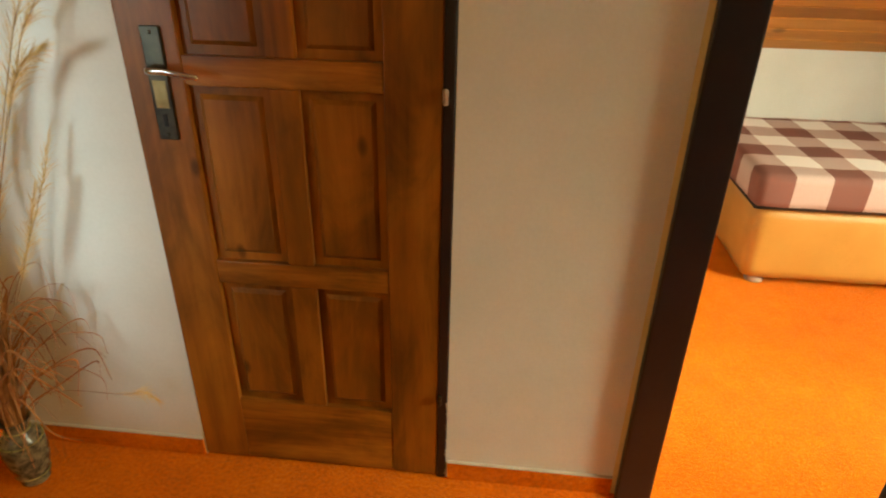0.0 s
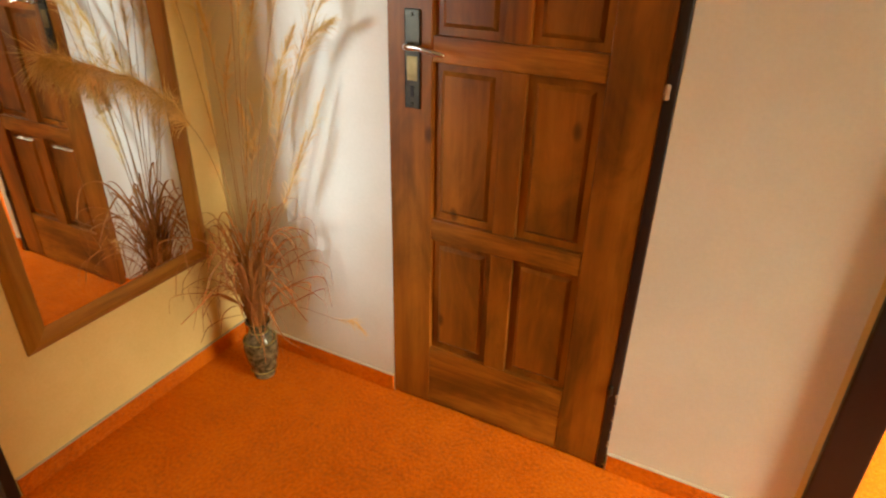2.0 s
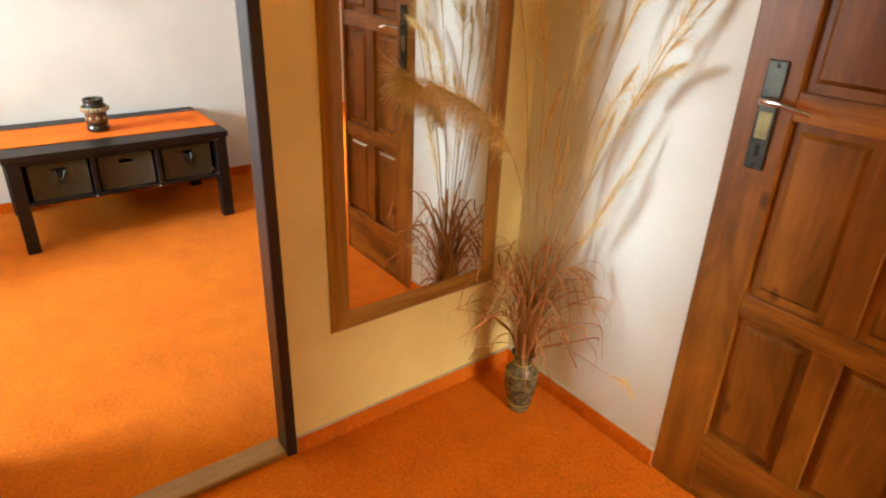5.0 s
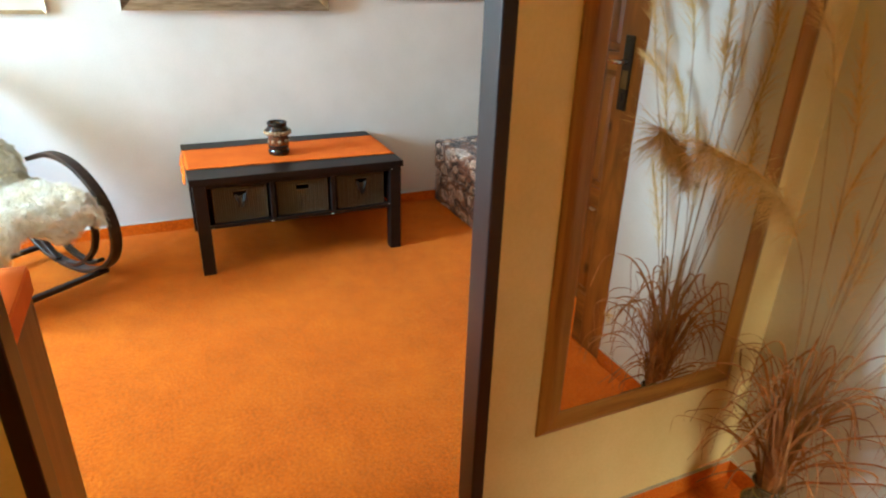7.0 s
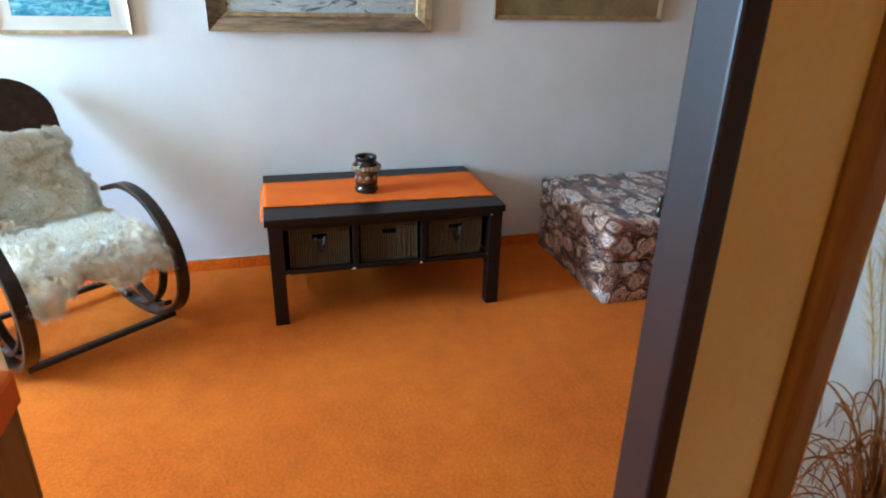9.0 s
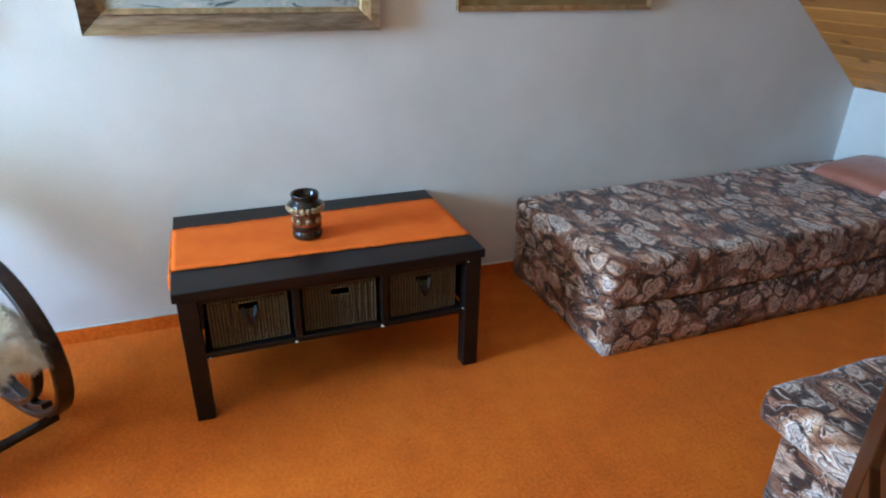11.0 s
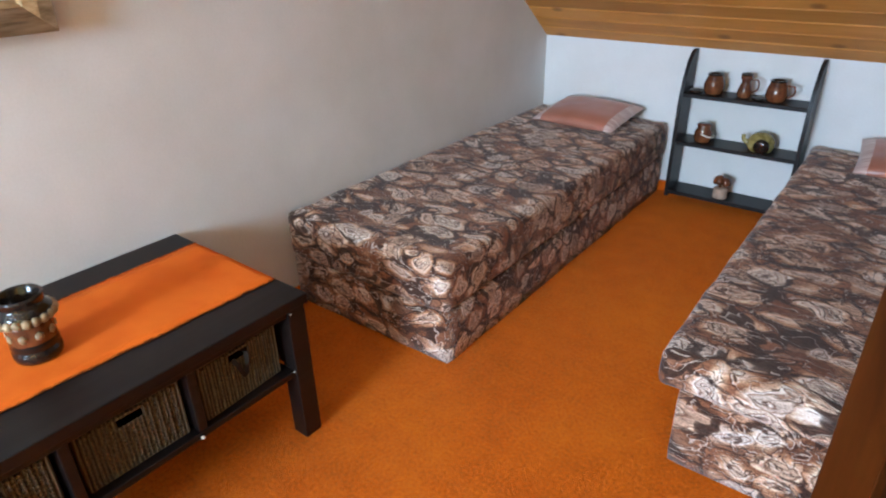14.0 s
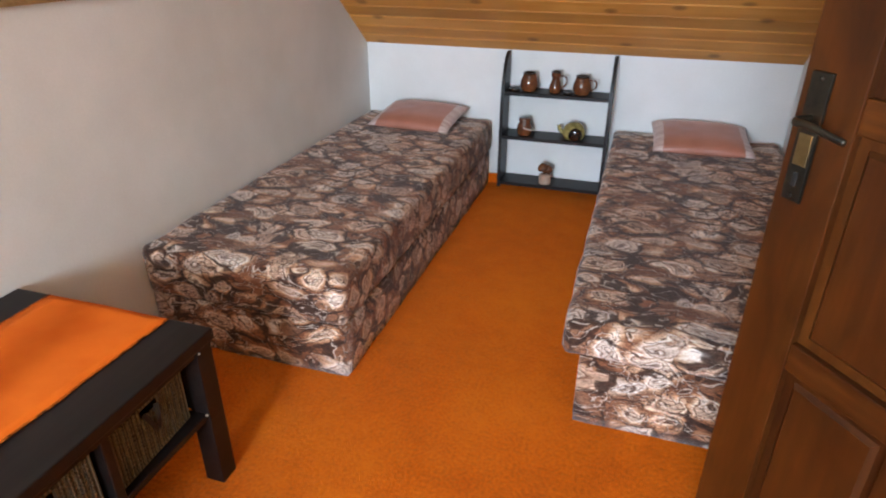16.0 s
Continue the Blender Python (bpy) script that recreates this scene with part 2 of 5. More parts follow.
M_DOORH = wood("stained_pine_across", (0.105, 0.029, 0.0036), (0.275, 0.092, 0.0098), (0.48, 0.185, 0.025), "x", 0.42, 14, kscale=2.2, ksize=0.034, stain=0.4)
# Darker, redder copy of the door wood: the open leaf's shade in its colour.
M_LEAFV = wood("shaded_red_brown_pine_upright", (0.028, 0.0066, 0.0009), (0.056, 0.0145, 0.0017), (0.084, 0.0245, 0.003), "z", 0.42, 8, kscale=2.4, ksize=0.034, stain=0.4)
M_LEAFH = wood("shaded_red_brown_pine_across", (0.026, 0.006, 0.0009), (0.056, 0.0145, 0.0017), (0.10, 0.030, 0.0036), "x", 0.42, 12, kscale=2.2, ksize=0.034, stain=0.4)
M_PLANK = wood("varnished_pine_boards", (0.35, 0.130, 0.019), (0.47, 0.190, 0.032), (0.57, 0.25, 0.052), "x", 0.42, 9, kscale=4.2, ksize=0.085)
M_LINING = plain("dark_brown_paint", (0.013, 0.008, 0.0075), (0.021, 0.0135, 0.0125), 6, 0.38, 90, 0.1)
M_ESPRESSO = wood("espresso_wood", (0.004, 0.0024, 0.002), (0.008, 0.0047, 0.004), (0.014, 0.0092, 0.0078), "y", 0.44, 30, knots=False, relief=0.08)
M_BENT = wood("dark_bentwood", (0.012, 0.006, 0.004), (0.028, 0.014, 0.009), (0.06, 0.032, 0.02), "x", 0.33, 30, knots=False, relief=0.05)
M_MIRWOOD = wood("honey_brown_wood", (0.19, 0.074, 0.009), (0.30, 0.128, 0.017), (0.39, 0.178, 0.028), "z", 0.4, 24, knots=False, relief=0.05)
M_MIRWOODH = wood("honey_brown_wood_across", (0.19, 0.074, 0.009), (0.30, 0.128, 0.017), (0.39, 0.178, 0.028), "y", 0.4, 24, knots=False, relief=0.05)
M_THRESH = wood("worn_threshold_wood", (0.22, 0.11, 0.030), (0.36, 0.19, 0.055), (0.48, 0.275, 0.09), "y", 0.45, 20, knots=False)
M_CABINET = wood("brown_laminate", (0.10, 0.042, 0.014), (0.17, 0.075, 0.026), (0.22, 0.10, 0.038), "z", 0.45, 18, knots=False, relief=0.05)
M_ORANGE = plain("orange_cloth", (0.76, 0.135, 0.006), (0.86, 0.18, 0.011), 9, 0.85, 480, 0.35, spec=0.2)
M_HEM = plain("stitched_hem", (0.055, 0.018, 0.006), (0.74, 0.15, 0.010), 46, 0.9, 300, 0.3, spec=0.1, stretch=(0.2, 1, 0.2))
M_MIRROR = start("mirror_glass", 0.015, 1.0)[0]
M_MIRROR.node_tree.nodes["Principled BSDF"].inputs["Base Color"].default_value = (0.86, 0.87, 0.86, 1)
M_GLASS, _nt, _b = start("window_glass", 0.0)
_b.inputs["Transmission Weight"].default_value = 1.0
M_BRONZE = plain("dark_bronze", (0.035, 0.032, 0.026), (0.085, 0.072, 0.048), 14, 0.36, 90, 0.1, 0.85)
M_PLATEREFL = plain("brassy_reflection_tone", (0.20, 0.14, 0.055), (0.32, 0.23, 0.10), 20, 0.35, 90, 0.1, 0.9)
M_STEEL = plain("polished_steel", (0.55, 0.53, 0.50), (0.70, 0.68, 0.66), 20, 0.22, 90, 0.05, 1.0)
M_BLACK = plain("keyhole_shade_black", (0.006, 0.005, 0.005), (0.012, 0.010, 0.009), 10, 0.8)
M_WHITE = plain("white_lacquer", (0.74, 0.74, 0.73), (0.82, 0.82, 0.81), 4, 0.4)
M_CAULK = plain("pale_caulk", (0.52, 0.44, 0.34), (0.62, 0.54, 0.43), 30, 0.8)
M_GOLD = plain("antique_gold_frame", (0.28, 0.19, 0.09), (0.52, 0.40, 0.22), 26, 0.4, 120, 0.3, 0.55)
M_SILVER = plain("silver_gilt_frame", (0.22, 0.165, 0.10), (0.50, 0.41, 0.29), 60, 0.30, 160, 0.2, 0.85, stretch=(1, 0.12, 1))
M_MOUNT = plain("cream_mount_board", (0.62, 0.57, 0.47), (0.70, 0.65, 0.55), 6, 0.9)
M_SEA = painting("blue_painting", [(0.3, (0.02, 0.09, 0.16)), (0.45, (0.04, 0.22, 0.32)), (0.55, (0.16, 0.42, 0.5)), (0.7, (0.5, 0.62, 0.62))], 14, (1, 1, 2.6))
M_LAND = painting("grey_landscape_painting", [(0.34, (0.02, 0.025, 0.03)), (0.42, (0.16, 0.19, 0.20)), (0.47, (0.50, 0.54, 0.53)), (0.56, (0.42, 0.47, 0.45)), (0.60, (0.66, 0.66, 0.62)), (0.68, (0.12, 0.14, 0.15))], 6, (1, 0.8, 2.4))
M_OLIVE = painting("ochre_painting", [(0.3, (0.17, 0.12, 0.045)), (0.5, (0.25, 0.18, 0.07)), (0.7, (0.32, 0.25, 0.12))], 4, (1, 1, 1))
M_SATIN = plain("salmon_satin", (0.36, 0.135, 0.085), (0.48, 0.20, 0.14), 7, 0.32, 300, 0.12, spec=0.7)
M_STRIPE = plain("pleated_satin_end", (0.40, 0.22, 0.19), (0.82, 0.72, 0.68), 26, 0.4, 300, 0.2, stretch=(0.15, 3.0, 0.15))
M_FUR = plain("sheepskin_wool", (0.92, 0.80, 0.60), (0.98, 0.95, 0.88), 8, 0.95, 160, 0.6, spec=0.1, dist=0.006)
M_LEATHER = plain("yellow_leatherette", (0.43, 0.205, 0.038), (0.52, 0.26, 0.055), 4, 0.5, 220, 0.2)
M_GLAZE = plain("brown_glaze", (0.07, 0.022, 0.010), (0.21, 0.075, 0.028), 16, 0.16, 60, 0.05)
M_DARKGLAZE = plain("black_brown_glaze", (0.008, 0.006, 0.005), (0.025, 0.016, 0.012), 16, 0.14, 60, 0.05)
M_BAND = plain("mottled_relief_glaze", (0.11, 0.055, 0.018), (0.52, 0.39, 0.22), 70, 0.35, 120, 0.5, dist=0.006)
M_OLIVEGLAZE = plain("olive_glaze", (0.16, 0.12, 0.03), (0.42, 0.34, 0.12), 30, 0.22, 60, 0.1)
M_CLAY = plain("pale_clay", (0.36, 0.24, 0.17), (0.48, 0.34, 0.25), 20, 0.7)
M_VASE = plain("patterned_green_vase_glaze", (0.010, 0.010, 0.006), (0.27, 0.21, 0.11), 40, 0.22, 110, 0.15)
M_STRAW = plain("dried_straw", (0.28, 0.13, 0.04), (0.46, 0.26, 0.09), 30, 0.85, 90)
M_REED = plain("red_brown_dried_leaf", (0.23, 0.072, 0.012), (0.58, 0.24, 0.058), 12, 0.8, 90)
M_PLUME = plain("yellow_plume_hair", (0.78, 0.50, 0.15), (0.92, 0.68, 0.29), 18, 0.95, 90, spec=0.1)
M_PLUMETAN = plain("tan_plume_hair", (0.74, 0.47, 0.15), (0.92, 0.68, 0.30), 18, 0.95, 90, spec=0.1)


# ---- building helpers ----
def put(name, bm, material, parent=None, label="", smooth=False, kind=""):
    me = bpy.data.meshes.new(name)
    bm.normal_update()
    bm.to_mesh(me)
    bm.free()
    me.materials.append(material)
    if smooth:
        me.shade_smooth()
    ob = new(name, me)
    ob.parent = parent
    return tagged(ob, label=label, kind=kind)


def part(name, bm, material, parent, label="", smooth=False):
    return put(name, bm, material, parent, label, smooth)


def thing(name, m, label, category, group=""):
    ob = new(name)
    ob.matrix_world = m
    ob.empty_display_size = 0.1
    return tagged(ob, label, category, group)


def box(x0, x1, y0, y1, z0, z1, bevel=0.0, segs=2, bm=None):
    made = bmesh.new()
    bmesh.ops.create_cube(made, size=1)
    for v in made.verts:
        v.co = Vector((x0 + (v.co.x + 0.5) * (x1 - x0), y0 + (v.co.y + 0.5) * (y1 - y0), z0 + (v.co.z + 0.5) * (z1 - z0)))
    if bevel:
        bmesh.ops.bevel(made, geom=made.edges[:], offset=bevel, segments=segs, profile=0.6, affect="EDGES")
    return join(bm, made) if bm else made


def join(bm, other):
    me = bpy.data.meshes.new("tmp")
    other.to_mesh(me)
    other.free()
    bm.from_mesh(me)
    bpy.data.meshes.remove(me)
    return bm


def prism(points, axis, a, b, bm=None):
    """A polygon in the plane across the axis, drawn out from a to b."""
    bm = bm or bmesh.new()
    place = {"x": lambda p, d: (d, p[0], p[1]), "y": lambda p, d: (p[0], d, p[1]), "z": lambda p, d: (p[0], p[1], d)}[axis]
    lo = [bm.verts.new(place(p, a)) for p in points]
    hi = [bm.verts.new(place(p, b)) for p in points]
    n = len(points)
    faces = [bm.faces.new(lo), bm.faces.new(hi)] + [bm.faces.new((lo[i], lo[(i + 1) % n], hi[(i + 1) % n], hi[i])) for i in range(n)]
    bmesh.ops.recalc_face_normals(bm, faces=faces)
    return bm


def lathe(profile, segs=28, bm=None, wobble=0.0):
    """(radius, height) pairs turned round z."""
    bm = bm or bmesh.new()
    rings = []
    for r, z in profile:
        rings.append([bm.verts.new((r * (1 + wobble * noise.noise((math.cos(a) * 2, math.sin(a) * 2, z * 20))) * math.cos(a),
                                    r * math.sin(a), z)) for a in (2 * math.pi * i / segs for i in range(segs))])
    for lo, hi in zip(rings, rings[1:]):
        for i in range(segs):
            bm.faces.new((lo[i], lo[(i + 1) % segs], hi[(i + 1) % segs], hi[i]))
    bm.faces.new(rings[0][::-1])
    bm.faces.new(rings[-1])
    return bm


def spline(points, n):
    """Catmull-Rom through the points, n steps a span."""
    p = [Vector(q) for q in points]
    p = [2 * p[0] - p[1]] + p + [2 * p[-1] - p[-2]]
    out = []
    for i in range(1, len(p) - 2):
        for k in range(n):
            t = k / n
            out.append(0.5 * (2 * p[i] + (p[i + 1] - p[i - 1]) * t + (2 * p[i - 1] - 5 * p[i] + 4 * p[i + 1] - p[i + 2]) * t * t
                              + (3 * p[i] - p[i - 1] - 3 * p[i + 1] + p[i + 2]) * t ** 3))
    return out + [p[-2]]


def sweep(path, width, thick, side=(0, 1, 0), bm=None, round_=False, taper=1.0):
    """A strip of width (along side) and thickness along a path; round_ gives it an oval section."""
    bm = bm or bmesh.new()
    side = Vector(side).normalized()
    rings = []
    for i, p in enumerate(path):
        d = (path[min(i + 1, len(path) - 1)] - path[max(i - 1, 0)]).normalized()
        nrm = d.cross(side)
        nrm = nrm.normalized() if nrm.length > 1e-4 else Vector((0, 0, 1))
        s2 = nrm.cross(d).normalized()
        f = 1 + (taper - 1) * i / max(1, len(path) - 1)
        w, h = width * f / 2, thick * f / 2
        if round_:
            sec = [(math.cos(a) * w, math.sin(a) * h) for a in (2 * math.pi * k / 10 for k in range(10))]
        else:
            c = min(w, h) * 0.35
            sec = [(-w + c, -h), (w - c, -h), (w, -h + c), (w, h - c), (w - c, h), (-w + c, h), (-w, h - c), (-w, -h + c)]
        rings.append([bm.verts.new(p + s2 * a + nrm * b) for a, b in sec])
    n = len(rings[0])
    for lo, hi in zip(rings, rings[1:]):
        for i in range(n):
            bm.faces.new((lo[i], lo[(i + 1) % n], hi[(i + 1) % n], hi[i]))
    bm.faces.new(rings[0][::-1])
    bm.faces.new(rings[-1])
    return bm


def soft_box(x0, x1, y0, y1, z0, z1, r, cell, lumps=0.004, seed=0.0):
    """A padded block: rounded, finely divided and a little uneven."""
    bm = bmesh.new()
    nx, ny, nz = (max(2, int(round((b - a) / cell))) for a, b in ((x0, x1), (y0, y1), (z0, z1)))
    lo, hi = Vector((x0, y0, z0)), Vector((x1, y1, z1))
    seen = {}

    def vert(i, j, k):
        if (i, j, k) not in seen:
            p = Vector((x0 + (x1 - x0) * i / nx, y0 + (y1 - y0) * j / ny, z0 + (z1 - z0) * k / nz))
            c = Vector([min(max(p[a], lo[a] + r), hi[a] - r) for a in range(3)])
            d = p - c
            if d.length > 1e-6:
                d.normalize()
                p = c + d * r
            p += d * lumps * noise.noise(p * 9 + Vector((seed, 0, 0))) * 2
            seen[i, j, k] = bm.verts.new(p)
        return seen[i, j, k]
    for a, b, fixed, n in ((0, 1, 2, nz), (0, 2, 1, ny), (1, 2, 0, nx)):
        size = (nx, ny, nz)
        for i in range(size[a]):
            for j in range(size[b]):
                for w in (0, n):
                    q = []
                    for di, dj in ((0, 0), (1, 0), (1, 1), (0, 1)):
                        idx = [0, 0, 0]
                        idx[a], idx[b], idx[fixed] = i + di, j + dj, w
                        q.append(vert(*idx))
                    bm.faces.new(q)
    bmesh.ops.recalc_face_normals(bm, faces=bm.faces[:])
    return bm


def from_arrays(name, verts, faces, material, parent, label=""):
    me = bpy.data.meshes.new(name)
    me.from_pydata([tuple(v) for v in verts], [], faces)
    me.materials.append(material)
    me.shade_smooth()
    ob = new(name, me)
    ob.parent = parent
    return tagged(ob, label=label)


# ---- the structure ----
H, EAVE, KNEE, TOPY = 2.45, 0.80, 3.40, 1.326
WEST, EAST, HALLX, SIDEX = -3.97, -1.60, -1.39, 0.43
NORTH, SOUTH, FAR = 1.235, -3.60, 3.2
GABLE = [(SOUTH, 0), (KNEE + 0.1, 0), (KNEE + 0.1, EAVE - 0.05), (TOPY, H), (SOUTH, H)]

tagged(put("floor", box(WEST - 0.1, FAR + 0.1, SOUTH - 0.1, KNEE + 0.1, -0.12, 0), M_CARPET, kind="structure"), "bright orange short-pile carpet over the whole floor", "floor")
tagged(put("wall_west", prism(GABLE, "x", WEST - 0.1, WEST), M_WALL, kind="structure"), "white plastered wall with pictures on it", "wall")
bm = box(WEST - 0.1, EAST + 0.1, KNEE, KNEE + 0.1, 0, EAVE + 0.06)
tagged(put("wall_knee", bm, M_WALL, kind="structure"), "low white knee wall under the sloping ceiling", "wall")
bm = box(SIDEX + 0.1, FAR + 0.1, KNEE, KNEE + 0.1, 0, EAVE + 0.1)
tagged(put("wall_knee_side", bm, M_WALL, kind="structure"), "low white knee wall behind the sofa bed", "wall")
SLOPED = [(NORTH + 0.1, 0), (KNEE + 0.0, 0), (KNEE + 0.0, EAVE), (TOPY + 0.01, H), (NORTH + 0.1, H)]
bm = prism(SLOPED, "x", EAST, EAST + 0.11)
box(EAST, EAST + 0.11, 0.49, NORTH + 0.1, 0, H, bm=bm)
tagged(put("wall_east", bm, M_WALL, kind="structure"), "white plastered wall beside the bed", "wall")


def pierced(name, axis, a, b, lo, hi, holes, material, label):
    """A wall from lo to hi with rectangular openings (from, to, bottom, top), thick from a to b."""
    bm = bmesh.new()
    cuts = sorted(holes)
    spans, at_ = [], lo
    for h0, h1, z0, z1 in cuts:
        spans.append((at_, h0, 0, H))
        if z0 > 0:
            spans.append((h0, h1, 0, z0))
        spans.append((h0, h1, z1, H))
        at_ = h1
    spans.append((at_, hi, 0, H))
    for s0, s1, z0, z1 in spans:
        if axis == "x":
            box(a, b, s0, s1, z0, z1, bm=bm)
        else:
            box(s0, s1, a, b, z0, z1, bm=bm)
    bmesh.ops.remove_doubles(bm, verts=bm.verts[:], dist=1e-5)
    return tagged(put(name, bm, material, kind="structure"), label, "wall")


DOOR_S, DOOR_N = -0.443, 0.352
pierced("wall_mirror", "x", HALLX - 0.1, HALLX, SOUTH, NORTH + 0.1, [(DOOR_S - 0.032, DOOR_N + 0.032, 0, 2.0)], M_HALL, "cream plastered partition with a doorway and a mirror")
pierced("wall_north", "y", NORTH, NORTH + 0.1, HALLX, SIDEX, [(-0.735, -0.030, 0, 1.985)], M_OFFWHITE, "cream plastered hall wall round a closed door")
SIDE_S, SIDE_N = 0.42, 1.208
pierced("wall_side", "x", SIDEX, SIDEX + 0.1, SOUTH, NORTH + 0.1, [(SIDE_S - 0.025, SIDE_N + 0.025, 0, 2.0)], M_HALL, "cream plastered partition with an open doorway")
tagged(put("wall_side_north", prism(SLOPED, "x", SIDEX, SIDEX + 0.1), M_WALL, kind="structure"), "white plastered wall of the side room", "wall")
pierced("wall_south", "y", SOUTH - 0.1, SOUTH, WEST - 0.1, FAR + 0.1, [ROOM_WIN], M_WALL, "white plastered wall with a window")
pierced("wall_far", "x", FAR, FAR + 0.1, SOUTH, TOPY, [SIDE_WIN], M_WALL, "white plastered side room wall with a window")
tagged(put("wall_far_north", prism([(TOPY, 0), (KNEE + 0.1, 0), (KNEE + 0.1, EAVE - 0.05), (TOPY, H)], "x", FAR, FAR + 0.1), M_WALL, kind="structure"), "white plastered side room gable wall", "wall")
tagged(put("ceiling", box(WEST - 0.1, FAR + 0.1, SOUTH - 0.1, TOPY + 0.05, H, H + 0.12), M_WALL, kind="structure"), "flat white ceiling", "ceiling")
tagged(put("wall_store_back", box(HALLX - 0.1, SIDEX + 0.1, 2.4, 2.5, 0, 1.6), M_WALL, kind="structure"), "plain wall behind the closed door", "wall")


def sloping(name, x0, x1, label, lift=0.0):
    """Tongued boards along x, laid up the slope, with v-joints between them and a backing."""
    bm = bmesh.new()
    foot = EAVE + lift
    run = Vector((0, TOPY - KNEE, H - foot))
    length = run.length
    up, out = run.normalized(), Vector((0, run.z, -run.y)).normalized()
    if out.z < 0:
        out = -out
    w, n = 0.096, int(length / 0.096) + 1
    for i in range(n):
        s0, s1 = i * w, min((i + 1) * w, length + 0.02)
        sec = [(s0 + 0.0005, 0.005), (s0 + 0.006, 0.0), (s1 - 0.006, 0.0), (s1 - 0.0005, 0.005), (s1 - 0.0005, 0.018), (s0 + 0.0005, 0.018)]
        lo = [bm.verts.new(Vector((x0, KNEE, foot)) + up * s + out * d) for s, d in sec]
        hi = [bm.verts.new(Vector((x1, KNEE, foot)) + up * s + out * d) for s, d in sec]
        bm.faces.new(lo)
        bm.faces.new(hi)
        for j in range(6):
            bm.faces.new((lo[j], lo[(j + 1) % 6], hi[(j + 1) % 6], hi[j]))
    back = [Vector((0, KNEE + 0.1, foot - 0.08)), Vector((0, TOPY, H)), Vector((0, TOPY + 0.06, H + 0.12)), Vector((0, KNEE + 0.2, foot + 0.02))]
    o = Vector((0, 0.0, 0.022))
    prism([((p + o).y, (p + o).z) for p in back], "x", x0 - 0.1, x1 + 0.1, bm)
    bmesh.ops.recalc_face_normals(bm, faces=bm.faces[:])
    return tagged(put(name, bm, M_PLANK, kind="structure"), label, "ceiling")


sloping("ceiling_slope", WEST, EAST, "sloping ceiling of varnished knotty pine boards")
sloping("ceiling_slope_side", SIDEX + 0.1, FAR, "sloping pine board ceiling over the sofa bed", 0.06)
tagged(put("ceiling_store", box(HALLX - 0.1, SIDEX + 0.1, TOPY, 2.5, 1.6, 1.7), M_WALL, kind="structure"), "plain ceiling behind the closed door", "ceiling")

SKIRT = 0.062


def skirting(x0, x1, y0, y1, face):
    """A strip of carpet up the wall with a pale sealed upper edge."""
    ob = tagged(put("baseboard", box(x0, x1, y0, y1, 0, SKIRT, 0.002, 1), M_CARPET, kind="structure"), "orange carpet baseboard strip with a pale upper edge", "baseboard")
    part("caulk_line", box(x0, x1, y0, y1, SKIRT, SKIRT + 0.0025), M_CAULK, ob)


T = 0.009
skirting(WEST, WEST + T, SOUTH, KNEE, "x")
skirting(WEST + T, EAST, KNEE - T, KNEE, "y")
skirting(HALLX, HALLX + T, DOOR_N + 0.034, NORTH, "x")
skirting(HALLX, HALLX + T, SOUTH, DOOR_S - 0.034, "x")
skirting(HALLX + T, -0.738, NORTH - T, NORTH, "y")
skirting(-0.026, SIDEX, NORTH - T, NORTH, "y")
skirting(EAST - T, EAST, 0.49, KNEE - T, "x")
skirting(SIDEX + 0.1, FAR, KNEE - T, KNEE, "y")


def door_lining(name, x0, x1, s, n, w, label):
    ob = tagged(put(name, box(x0, x1 + 0.004, n, n + w, 0, 2.0, 0.006, 3), M_LINING, kind="structure"), label, "door frame")
    part("jamb", box(x0, x1 + 0.004, s - w, s, 0, 2.0, 0.006, 3), M_LINING, ob)
    part("head", box(x0, x1 + 0.004, s, n, 1.975, 2.0, 0.002, 1), M_LINING, ob)
    return ob


door_lining("door_1", HALLX - 0.066, HALLX, DOOR_S, DOOR_N, 0.032, "dark brown painted frame of the room doorway")
part("rear_jamb", box(EAST - 0.004, HALLX - 0.0665, 0.468, 0.49, 0, 2.0, 0.002, 1), M_LINING, bpy.data.objects["door_1"])
door_lining("door_2", SIDEX + 0.012, SIDEX + 0.1, SIDE_S, SIDE_N, 0.025, "dark brown painted frame of the side room doorway")
ob = tagged(put("door_3", box(-0.056, -0.032, NORTH - 0.004, NORTH + 0.1, 0, 1.985, 0.002, 1), M_LINING, kind="structure"), "dark brown frame edge beside the closed door", "door frame")
part("head", box(-0.735, -0.056, NORTH + 0.045, NORTH + 0.1, 1.965, 1.985), M_LINING, ob)
part("stop", box(-0.735, -0.715, NORTH + 0.05, NORTH + 0.1, 0, 1.965), M_LINING, ob)
rng = random.Random(11)
bm = bmesh.new()
for k in range(18):
    z = 0.01 + 0.26 * rng.random() ** 1.5
    h, w = rng.uniform(0.002, 0.008), rng.uniform(0.001, 0.004)
    box(-0.033 - w * rng.random(), -0.030, NORTH - 0.0065, NORTH - 0.003, z, z + h, 0.0012, 1, bm)
part("flaked_paint_edge", bm, M_CAULK, ob, "pale flakes of old paint")
tagged(put("threshold", box(HALLX - 0.082, HALLX - 0.002, DOOR_S, DOOR_N, 0, 0.022, 0.008, 3), M_THRESH, kind="structure"), "worn wooden threshold strip in the doorway", "threshold")


